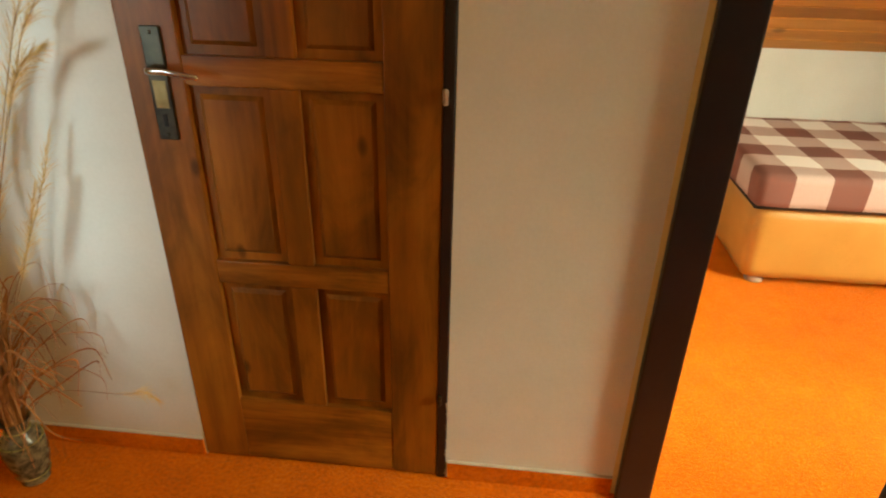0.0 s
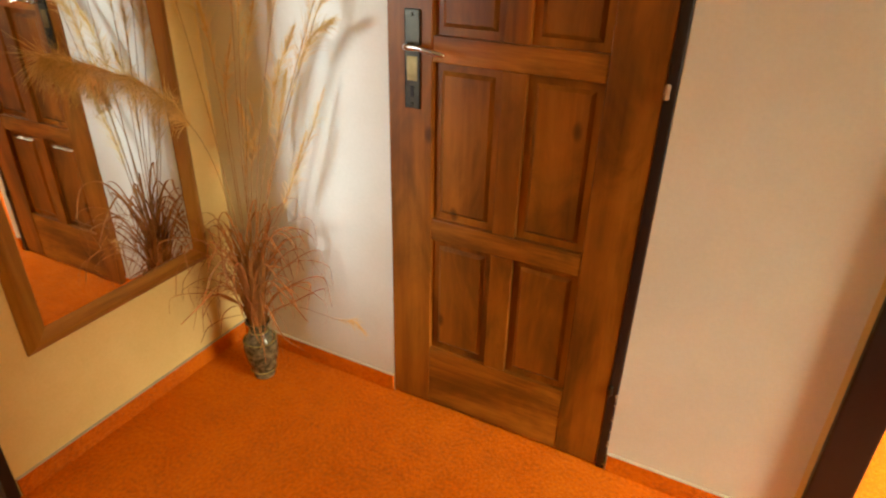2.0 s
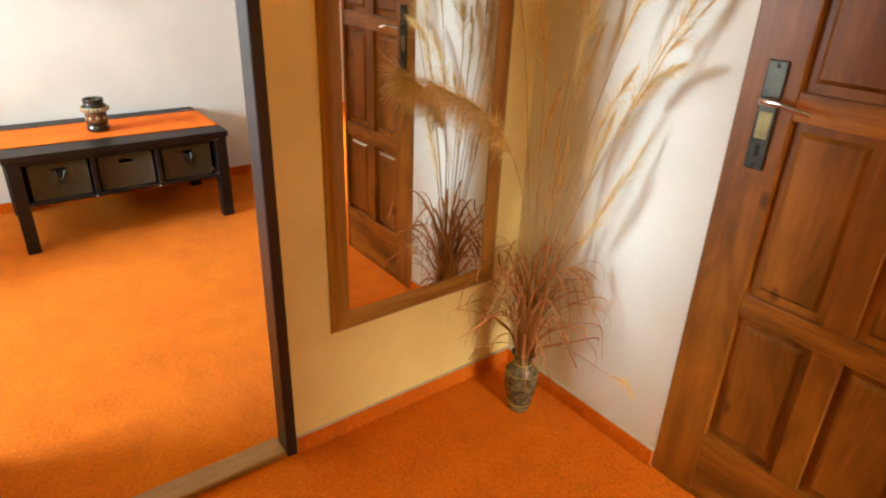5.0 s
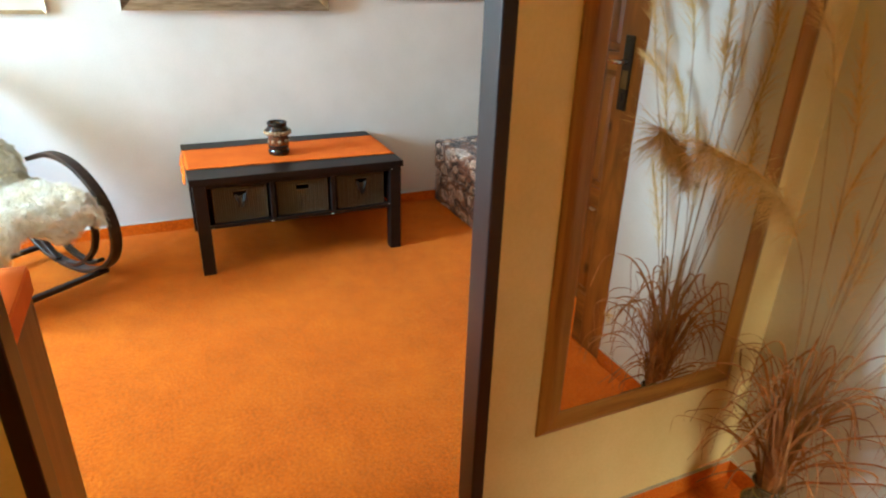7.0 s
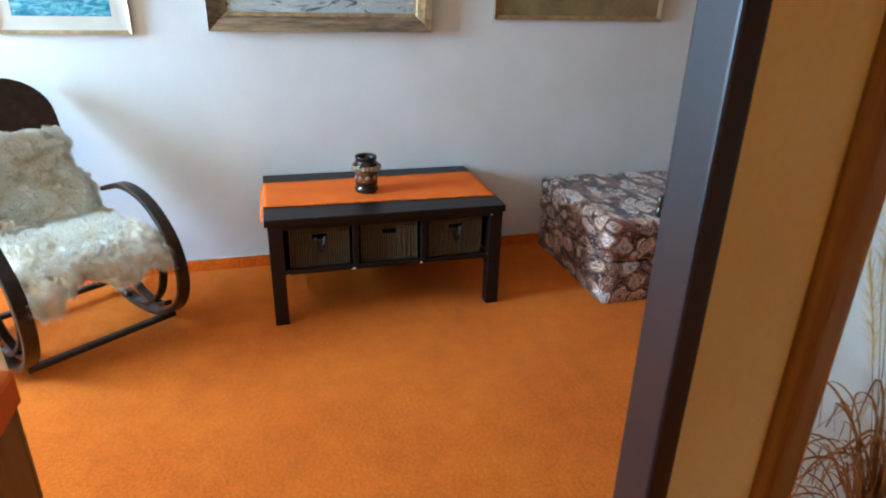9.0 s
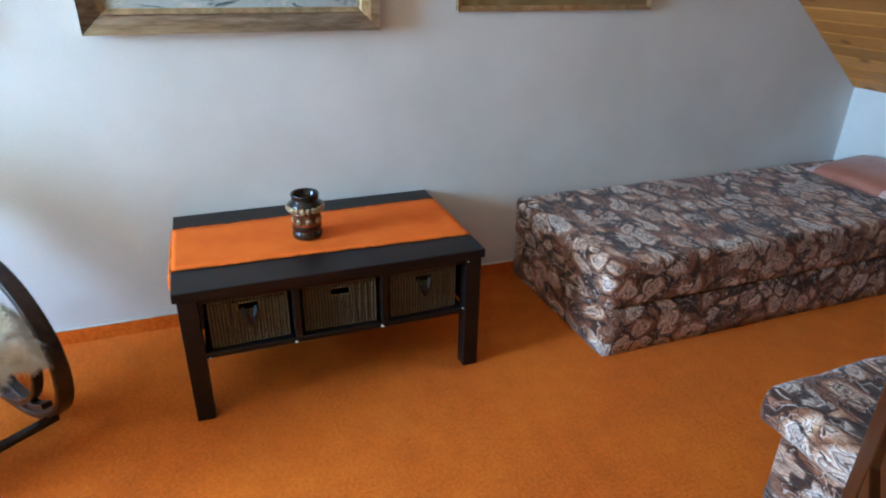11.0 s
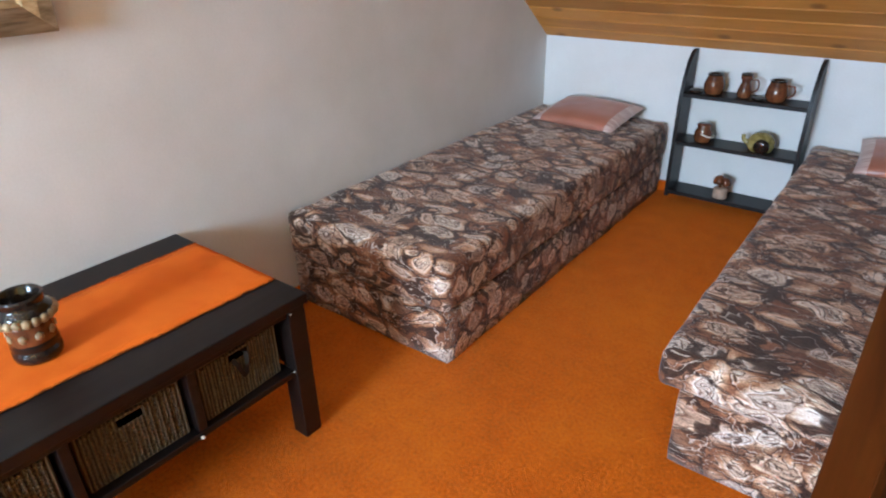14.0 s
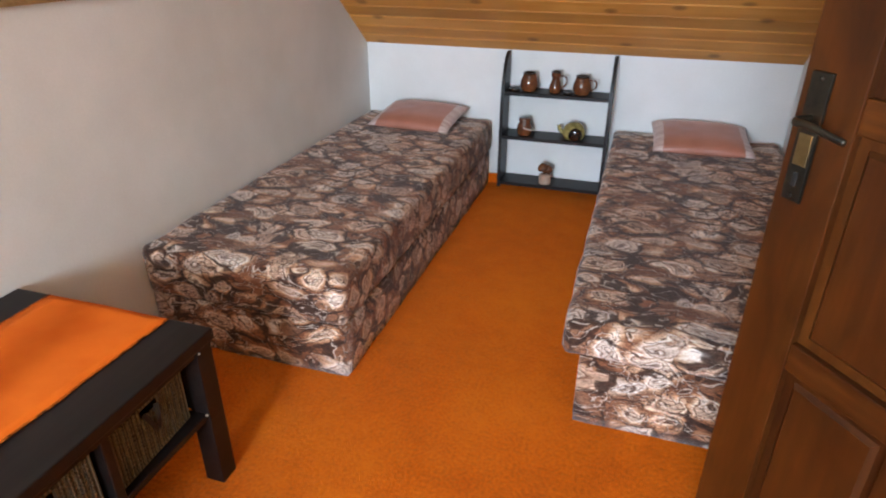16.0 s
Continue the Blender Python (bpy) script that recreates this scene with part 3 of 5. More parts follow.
def window(name, m, width, z0, z1):
    """Built with its inner face on the x axis of m, looking out along -y."""
    w = tagged(put(name, box(-width / 2 - 0.04, width / 2 + 0.04, 0.001, 0.14, z0 - 0.035, z0, 0.006, 2), M_WHITE, kind="structure"), "white window with a sill board", "window")
    w.matrix_world = m
    x0, x1 = -width / 2, width / 2
    bm = bmesh.new()
    for a, b, c, d in ((x0, x0 + 0.06, z0, z1), (x1 - 0.06, x1, z0, z1), (-0.04, 0.04, z0 + 0.06, z1 - 0.06), (x0 + 0.06, x1 - 0.06, z0, z0 + 0.06), (x0 + 0.06, x1 - 0.06, z1 - 0.06, z1)):
        box(a, b, -0.1, -0.055, c, d, 0.004, 1, bm)
    part("window_frame", bm, M_WHITE, w)
    for a, b in ((x0 + 0.06, -0.04), (0.04, x1 - 0.06)):
        g = part("pane", box(a, b, -0.082, -0.076, z0 + 0.06, z1 - 0.06), M_GLASS, w)
        g.visible_shadow = False


window("window_1", pose(-2.92, SOUTH, 0), 1.20, *ROOM_WIN[2:])
window("window_2", pose(FAR, 0.715, 0, 0, 0, 90), 1.13, *SIDE_WIN[2:])


# ---- doors ----
def panel_door(m, W, label, lever_mat, lever_label, hinge_mat, upright, across, px=0.074, pz=0.0):
    """Front view: free edge with the handle at x = 0, hinges at x = W; the front faces -y."""
    HT, TH, R = 1.965, 0.042, W - 0.123
    c0, c1 = (0.128 + R) / 2 - 0.032, (0.128 + R) / 2 + 0.032
    d = thing("panel_door", m, label, "door")
    for a, b in ((0, 0.128), (R, W)):
        part("stile", box(a, b, 0, TH, 0.006, HT, 0.0035, 2), upright, d)
    rails = ((0.006, 0.222), (0.598, 0.662), (1.085, 1.148), (1.585, 1.65), (1.84, HT))
    for z0, z1 in rails:
        r = part("rail", box(0.128, R, 0.0015, TH - 0.0015, z0, z1, 0.0035, 2), across, d)
    for (_, z0), (z1, _) in zip(rails, rails[1:]):
        part("mullion", box(c0, c1, 0.003, TH - 0.003, z0, z1, 0.0035, 2), upright, d)
        for a, b in ((0.128, c0), (c1, R)):
            bm = box(a, b, 0.017, TH - 0.017, z0, z1)
            for f0, f1 in ((0.017, 0.009), (TH - 0.017, TH - 0.009)):
                e0, e1 = 0.020, 0.030
                lo = [bm.verts.new((x, f0, z)) for x, z in ((a + e0, z0 + e0), (b - e0, z0 + e0), (b - e0, z1 - e0), (a + e0, z1 - e0))]
                hi = [bm.verts.new((x, f1, z)) for x, z in ((a + e1, z0 + e1), (b - e1, z0 + e1), (b - e1, z1 - e1), (a + e1, z1 - e1))]
                new_faces = [bm.faces.new(hi)] + [bm.faces.new((lo[i], lo[(i + 1) % 4], hi[(i + 1) % 4], hi[i])) for i in range(4)]
            bmesh.ops.recalc_face_normals(bm, faces=bm.faces[:])
            part("panel", bm, upright, d)
    for side in (0, 1):
        s, y0 = (-1, 0.0) if side == 0 else (1, TH)
        plate = part("handle_plate", box(px - 0.022, px + 0.022, min(y0, y0 + s * 0.007), max(y0, y0 + s * 0.007), pz + 0.965, pz + 1.205, 0.003, 2), M_BRONZE, d, "long dark bronze handle plate")
        y1 = y0 + s * 0.0075
        # Brassy inset: a reflection below the lever, put into colour.
        part("reflection_patch", box(px - 0.015, px + 0.015, min(y0 + s * 0.004, y1), max(y0 + s * 0.004, y1), pz + 1.035, pz + 1.095, 0.0008, 1), M_PLATEREFL, plate, "brassy patch painted for a reflection")
        # No hole is cut: a solid black inset carries the keyhole's shade.
        part("keyhole", box(px - 0.005, px + 0.005, min(y0 + s * 0.004, y1 + s * 0.001), max(y0 + s * 0.004, y1 + s * 0.001), pz + 0.995, pz + 1.022, 0.0008, 1), M_BLACK, plate)
        for z in (pz + 0.977, pz + 1.193):
            sc = lathe([(0.0045, 0), (0.0045, 0.0015), (0.002, 0.003)], 10)
            bmesh.ops.transform(sc, matrix=pose(px, y1 - s * 0.001, z, 90 if s < 0 else -90), verts=sc.verts[:])
            part("screw", sc, M_BRONZE, plate)
        path = spline([(px, y0 + s * 0.004, pz + 1.122), (px - 0.002, y0 + s * 0.036, pz + 1.122), (px + 0.008, y0 + s * 0.05, pz + 1.123), (px + 0.041, y0 + s * 0.053, pz + 1.124), (px + 0.076, y0 + s * 0.051, pz + 1.118), (px + 0.108, y0 + s * 0.046, pz + 1.112)], 6)
        part("lever", sweep(path, 0.017, 0.011, (0, 0, 1), round_=True, taper=0.72), lever_mat, d, lever_label, True)
    for z in (0.27, 1.07, 1.72):
        h = lathe([(0.004, 0), (0.0065, 0.003), (0.0065, 0.014), (0.005, 0.016), (0.0065, 0.018), (0.0065, 0.030), (0.004, 0.033)], 14)
        bmesh.ops.transform(h, matrix=pose(W + 0.006, -0.006, z), verts=h.verts[:])
        part("hinge", h, hinge_mat if z > 0.5 else M_BRONZE, d, "", True)
    return d


panel_door(pose(-0.735, NORTH - 0.002, 0), 0.678, "closed brown stained pine panel door with long handle plate", M_STEEL, "polished steel lever handle", M_CLAY, M_DOORV, M_DOORH)
hinge, free = Vector((EAST - 0.012, 0.475)), Vector((-2.09, 1.12))
turn = math.degrees(math.atan2(hinge.y - free.y, hinge.x - free.x))
LEAF = 0.775
away = (hinge - free).normalized() * LEAF
panel_door(pose(hinge.x - away.x, hinge.y - away.y, 0, 0, 0, turn), LEAF, "open reddish-brown pine panel door, shade put into its colour, swung into the bedroom", M_BRONZE, "dark bronze lever handle", M_BRONZE, M_LEAFV, M_LEAFH, 0.042, -0.03)


# ---- hall ----
def mirror():
    """A bevelled glass in a low ridged frame whose lengths meet in mitres."""
    y0, y1, z0, z1, w = 0.513, 1.125, 0.383, 1.80, 0.058
    m = thing("wall_mirror", pose(HALLX, (y0 + y1) / 2, z0), "tall wall mirror in a honey-brown wooden frame", "mirror")
    hw, h = (y1 - y0) / 2, z1 - z0

    def corners(a):
        return [(-hw + a, a), (hw - a, a), (hw - a, h - a), (-hw + a, h - a)]
    bm = bmesh.new()
    rows = [[bm.verts.new((x, *p)) for p in corners(a)] for a, x in ((w - 0.006, 0.001), (w - 0.006, 0.0061), (w + 0.006, 0.0072))]
    for lo, hi in zip(rows, rows[1:]):
        for i in range(4):
            bm.faces.new((lo[i], lo[(i + 1) % 4], hi[(i + 1) % 4], hi[i]))
    bm.faces.new(rows[-1])
    bm.faces.new(rows[0][::-1])
    part("glass", bm, M_MIRROR, m, "clear silvered mirror glass with a bevelled edge")
    profile = [(0.0, 0.001), (0.0, 0.006), (0.003, 0.009), (0.018, 0.0165), (0.024, 0.0175), (0.030, 0.0165), (w - 0.004, 0.0105), (w, 0.0085), (w, 0.001)]
    for k in range(4):
        bm = bmesh.new()
        rows = []
        for a, x in profile:
            c = corners(a)
            rows.append([bm.verts.new((x, *c[k])), bm.verts.new((x, *c[(k + 1) % 4]))])
        for r0, r1 in zip(rows, rows[1:] + rows[:1]):
            bm.faces.new((r0[0], r0[1], r1[1], r1[0]))
        bm.faces.new([r[0] for r in rows])
        bm.faces.new([r[1] for r in rows][::-1])
        bmesh.ops.recalc_face_normals(bm, faces=bm.faces[:])
        part("frame_rail" if k % 2 == 0 else "frame_side", bm, M_MIRWOODH if k % 2 == 0 else M_MIRWOOD, m)


mirror()


def vase_with_grass():
    vx, vy = -1.17, 1.09
    v = thing("floor_vase", pose(vx, vy, 0), "small dark green patterned ceramic vase on the carpet", "vase")
    outer = [(0.034, 0), (0.037, 0.004), (0.036, 0.012), (0.043, 0.04), (0.052, 0.08), (0.056, 0.115), (0.053, 0.145), (0.038, 0.17), (0.029, 0.182), (0.028, 0.196), (0.037, 0.216), (0.041, 0.22), (0.038, 0.221), (0.026, 0.2), (0.024, 0.17)]
    part("body", lathe(outer, 36), M_VASE, v, smooth=True)
    for z, r in ((0.183, 0.0305), (0.150, 0.0525), (0.03, 0.0415)):
        ring = lathe([(r, z - 0.003), (r + 0.0025, z), (r, z + 0.003), (r - 0.004, z)], 32)
        part("band", ring, M_OLIVEGLAZE, v, "raised olive ring", True)
    g = thing("dried_grass_bouquet", pose(vx, vy, 0.2), "bouquet of dried reeds and tan plume grass in the vase", "dried plant")
    rng = random.Random(4)

    def inside(p):
        return Vector((max(p.x, HALLX + 0.015 - vx), min(p.y, NORTH - 0.014 - vy), p.z))
    # top of the stem, middle and tip of the plume, fullness
    plumes = [((-0.04, -0.05, 0.60), (-0.085, -0.15, 0.79), (-0.15, -0.30, 0.885), 1.7), ((0.03, 0.05, 0.92), (0.05, 0.06, 1.03), (0.06, 0.06, 1.16), 1.0),
              ((-0.08, 0.05, 0.86), (-0.10, 0.05, 0.97), (-0.12, 0.04, 1.10), 0.9),
              ((0.20, 0.05, 0.80), (0.26, 0.06, 0.92), (0.33, 0.05, 0.97), 1.0), ((0.11, 0.05, 0.70), (0.15, 0.06, 0.84), (0.20, 0.06, 0.93), 0.9), ((0.13, 0.04, 0.44), (0.18, 0.05, 0.56), (0.22, 0.05, 0.66), 0.7), ((0.16, 0.06, 1.02), (0.22, 0.07, 1.14), (0.29, 0.06, 1.22), 1.1),
              ((0.00, 0.08, 1.10), (-0.01, 0.09, 1.22), (-0.01, 0.09, 1.34), 1.0), ((0.27, 0.04, 0.96), (0.33, 0.06, 1.10), (0.36, 0.06, 1.22), 0.8),
              ((-0.13, 0.0, 1.0), (-0.16, -0.04, 1.12), (-0.18, -0.1, 1.22), 0.8),
              ((0.08, 0.09, 0.58), (0.10, 0.10, 0.70), (0.13, 0.10, 0.80), 0.9), 
              ((0.30, 0.04, 0.10), (0.33, 0.07, 0.085), (0.35, 0.09, 0.05), 0.3)]
    for k in range(6):
        x, z = rng.uniform(-0.12, 0.34), rng.uniform(0.45, 1.05)
        x *= 0.5 + z * 0.5
        plumes.append(((x, 0.07, z), (x * 1.15 + 0.01, 0.09, z + 0.10), (x * 1.3 + rng.uniform(-0.03, 0.05), 0.10, z + 0.19), rng.uniform(0.35, 0.6)))
    for top, mid_, tip, full in plumes:
        root = Vector((rng.uniform(-0.012, 0.012), rng.uniform(-0.012, 0.012), -0.08))
        knee_ = (top[0] * 0.35, top[1] * 0.35, max(0.1, top[2] * 0.5))
        path = [inside(p) for p in spline([root, knee_, top, mid_, tip], 7)]
        part("stem", sweep(path, 0.0024, 0.0024, (0, 1, 0.1), taper=0.4, round_=True), M_STRAW, g)
        verts, faces = [], []
        tail = path[13:]
        for k in range(int(1500 if full > 1.5 else 340 * full)):
            s = rng.random() ** 0.9 * (len(tail) - 1.001)
            i = int(s)
            p = tail[i].lerp(tail[i + 1], s - i)
            d = (tail[i + 1] - tail[i]).normalized()
            u = s / (len(tail) - 1)
            spread = math.sin(math.pi * min(1, u * 0.75 + 0.22)) * 0.95
            out = Vector((rng.gauss(0, 1), rng.gauss(0, 1), rng.gauss(0, 1))).normalized()
            if full > 1.5:
                if u < 0.25:
                    continue
                spread = 0.35 + 0.75 * u
            reach = (d * 0.85 + out * 0.62 * spread).normalized() * (0.035 + 0.055 * rng.random()) * (1.15 - 0.45 * u) * (0.6 + 0.4 * full)
            if full > 1.5:
                reach = (d * (0.75 - 0.35 * u) + out * 0.7 * spread - Vector((0, 0, 0.25 + 0.35 * u))).normalized() * (0.05 + 0.055 * rng.random()) * (0.7 + 0.45 * u)
            w = Vector((rng.gauss(0, 1), rng.gauss(0, 1), rng.gauss(0, 1))).cross(reach).normalized() * 0.0005
            mid, end = inside(p + reach * 0.55), inside(p + reach - Vector((0, 0, 0.022 * rng.random())))
            n = len(verts)
            verts += [p - w, p + w, mid + w, mid - w, end]
            faces += [(n, n + 1, n + 2, n + 3), (n + 3, n + 2, n + 4)]
        from_arrays("plume", verts, faces, M_PLUME if full > 1.5 else M_PLUMETAN, g, "feathery tan plume")
    # reed leaves in the lower tuft
    for k in range(120):
        a = rng.uniform(0, 2 * math.pi)
        r, ht = rng.uniform(0.04, 0.19), rng.uniform(0.08, 0.40)
        c, s = math.cos(a), math.sin(a)
        lean = rng.uniform(-0.05, 0.05)
        top = Vector((c * r * 0.75 - s * lean, s * r * 0.75 + c * lean, ht))
        end = Vector((c * r * 1.25 - s * lean * 2, s * r * 1.25 + c * lean * 2, ht + rng.uniform(-0.07, 0.05)))
        curl = end + Vector((c * rng.uniform(-0.03, 0.04) - s * lean, s * rng.uniform(-0.03, 0.04) + c * lean, -rng.uniform(0.04, 0.13)))
        path = [inside(p) for p in spline([(c * 0.01, s * 0.01, -0.05), (c * r * 0.3, s * r * 0.3, ht * 0.6), top, end, curl], 5)]
        part("leaf", sweep(path, rng.uniform(0.004, 0.011), 0.0012, (-s + rng.uniform(-0.4, 0.4), c, rng.uniform(-0.4, 0.6)), taper=0.3), M_REED, g)


vase_with_grass()


# Fixture out of view, made up to carry the added hall light.
def unseen_ceiling_lamp():
    lamp = thing("unseen_ceiling_lamp", pose(-0.05, -0.85, H), "unseen round ceiling lamp with a white glass ring, added for the hall light", "lamp")
    part("base_plate", lathe([(0.11, -0.02), (0.115, -0.012), (0.115, -0.001)], 32), M_WHITE, lamp, smooth=True)
    part("shade_ring", ring_shade(), M_WHITE, lamp, "white glass ring", True)


def ring_shade():
    bm = bmesh.new()
    prof, n = [(0.15, -0.07), (0.152, -0.04), (0.125, -0.021), (0.121, -0.024), (0.147, -0.042), (0.145, -0.07)], 36
    rings = [[bm.verts.new((r_ * math.cos(a), r_ * math.sin(a), z)) for a in (2 * math.pi * i / n for i in range(n))] for r_, z in prof]
    for lo, hi in zip(rings, rings[1:] + rings[:1]):
        for i in range(n):
            bm.faces.new((lo[i], lo[(i + 1) % n], hi[(i + 1) % n], hi[i]))
    bmesh.ops.recalc_face_normals(bm, faces=bm.faces[:])
    return bm


unseen_ceiling_lamp()


# ---- bedroom ----
def coffee_table():
    x0, x1, y0, y1, top = -3.967, -3.315, -0.122, 0.907, 0.483
    t = thing("coffee_table", pose((x0 + x1) / 2, (y0 + y1) / 2, 0), "dark espresso wooden coffee table with three basket bays", "table")
    w, l = (x1 - x0) / 2, (y1 - y0) / 2
    part("tabletop", box(-w, w, -l, l, top - 0.032, top, 0.004, 2), M_ESPRESSO, t)
    i, j = w - 0.004, l - 0.012
    for sx in (-1, 1):
        for sy in (-1, 1):
            part("leg", box(min(sx * i, sx * (i - 0.058)), max(sx * i, sx * (i - 0.058)), min(sy * j, sy * (j - 0.058)), max(sy * j, sy * (j - 0.058)), 0, top - 0.032, 0.003, 2), M_ESPRESSO, t)
    part("shelf_board", box(-i + 0.03, i - 0.006, -j + 0.058, j - 0.058, 0.232, 0.252, 0.002, 1), M_ESPRESSO, t)
    part("apron", box(i - 0.024, i - 0.006, -j + 0.058, j - 0.058, 0.432, 0.4495, 0.002, 1), M_ESPRESSO, t)
    part("back_panel", box(-i + 0.01, -i + 0.026, -j + 0.058, j - 0.058, 0.24, 0.4495), M_ESPRESSO, t)
    for sy in (-1, 1):
        part("side_panel", box(-i + 0.058, i - 0.058, min(sy * (j - 0.02), sy * (j - 0.038)), max(sy * (j - 0.02), sy * (j - 0.038)), 0.235, 0.4495), M_ESPRESSO, t)
    bay = 2 * (j - 0.058) / 3
    for k in (1, 2):
        y = -j + 0.058 + bay * k
        part("divider", box(-i + 0.03, i - 0.008, y - 0.012, y + 0.012, 0.252, 0.4495, 0.002, 1), M_ESPRESSO, t)
        part("peg", box(i - 0.008, i + 0.004, y - 0.016, y - 0.006, 0.237, 0.242, 0.002, 1), M_MOUNT, t, "small cream plastic clip")
    for yy, zz in ((-j + 0.07, 0.236), (j - 0.066, 0.254), (j - 0.05, 0.44)):
        part("peg", box(i - 0.004, i + 0.003, yy - 0.003, yy + 0.003, zz, zz + 0.003, 0.001, 1), M_MOUNT, t, "small cream plastic clip")
    for k in range(3):
        y = -j + 0.058 + bay * (k + 0.5)
        basket(-3.635 + i - 0.045, (y0 + y1) / 2 + y, 0.253, bay - 0.05, k)
    return t


def basket(x, y, z, w, k):
    """A woven drawer basket: rows of rounded weft over uprights on the front, plain woven sides."""
    b = thing("wicker_basket", pose(x, y, z, 0, 0, (1.5, -1.0, 3.0)[k]), ("dark wicker basket with a leather loop in the table", "dark wicker basket with a square grip hole", "dark wicker basket with a leather loop in the table")[k], "basket", "baskets in the coffee table")
    hw, h, d = w / 2, 0.166, 0.42
    hole0, hole1, hz0, hz1 = (-0.034, 0.034, 0.118, 0.148)
    bm = bmesh.new()
    rows, cols = 24, 23
    for r in range(rows):
        z0, z1 = 0.004 + r * (h - 0.016) / rows, 0.004 + (r + 1) * (h - 0.016) / rows
        for c in range(cols):
            a0, a1 = -hw + w * c / cols, -hw + w * (c + 1) / cols
            zm, am = (z0 + z1) / 2, (a0 + a1) / 2
            if hole0 - 0.004 < am < hole1 + 0.004 and hz0 < zm < hz1:
                continue
            out = 0.0034 + 0.0018 * (r % 2) if c % 2 else 0.0014 * ((r + 1) % 2)
            q = [(-0.004, a0, z0), (-0.004, a1, z0), (-0.004, a1, z1), (-0.004, a0, z1)]
            o = [(0.001 + out, a0 + 0.001, zm - 0.0025), (0.001 + out, a1 - 0.001, zm - 0.0025), (0.001 + out, a1 - 0.001, zm + 0.0025), (0.001 + out, a0 + 0.001, zm + 0.0025)]
            qv, ov = [bm.verts.new(p) for p in q], [bm.verts.new(p) for p in o]
            bm.faces.new(ov)
            for n in range(4):
                bm.faces.new((qv[n], qv[(n + 1) % 4], ov[(n + 1) % 4], ov[n]))
    part("woven_front", bm, M_WICKER, b)
    bm = box(-d, -0.006, -hw, -hw + 0.008, 0, h)
    box(-d, -0.006, hw - 0.008, hw, 0, h, bm=bm)
    box(-d, -d + 0.008, -hw + 0.008, hw - 0.008, 0, h, bm=bm)
    box(-d + 0.008, -0.006, -hw + 0.008, hw - 0.008, 0, 0.006, bm=bm)
    part("woven_sides", bm, M_WICKER, b)
    path = [Vector(p) for p in ((0, -hw + 0.002, 0.002), (0, -hw + 0.002, h - 0.004), (0, hw - 0.002, h - 0.004), (0, hw - 0.002, 0.002), (0, -hw + 0.002, 0.002))]
    bm = bmesh.new()
    for p, q in zip(path, path[1:]):
        sweep([p, q], 0.011, 0.011, (1, 0, 0), bm, True)
    part("rim", bm, M_WICKER, b)
    bm = bmesh.new()
    ring = [Vector(p) for p in ((0.002, hole0, hz0), (0.002, hole1, hz0), (0.002, hole1, hz1), (0.002, hole0, hz1), (0.002, hole0, hz0))]
    for p, q in zip(ring, ring[1:]):
        sweep([p, q], 0.008, 0.008, (1, 0, 0), bm, True)
    part("grip_edge", bm, M_WICKER, b)
    if k != 1:
        loop = spline([(0.004, -0.02, 0.13), (0.014, -0.012, 0.105), (0.016, 0.002, 0.07), (0.014, 0.014, 0.1), (0.006, 0.022, 0.132)], 6)
        part("leather_loop", sweep(loop, 0.012, 0.003, (0, 0.5, 1)), M_ESPRESSO, b, "dark leather pull loop")


coffee_table()


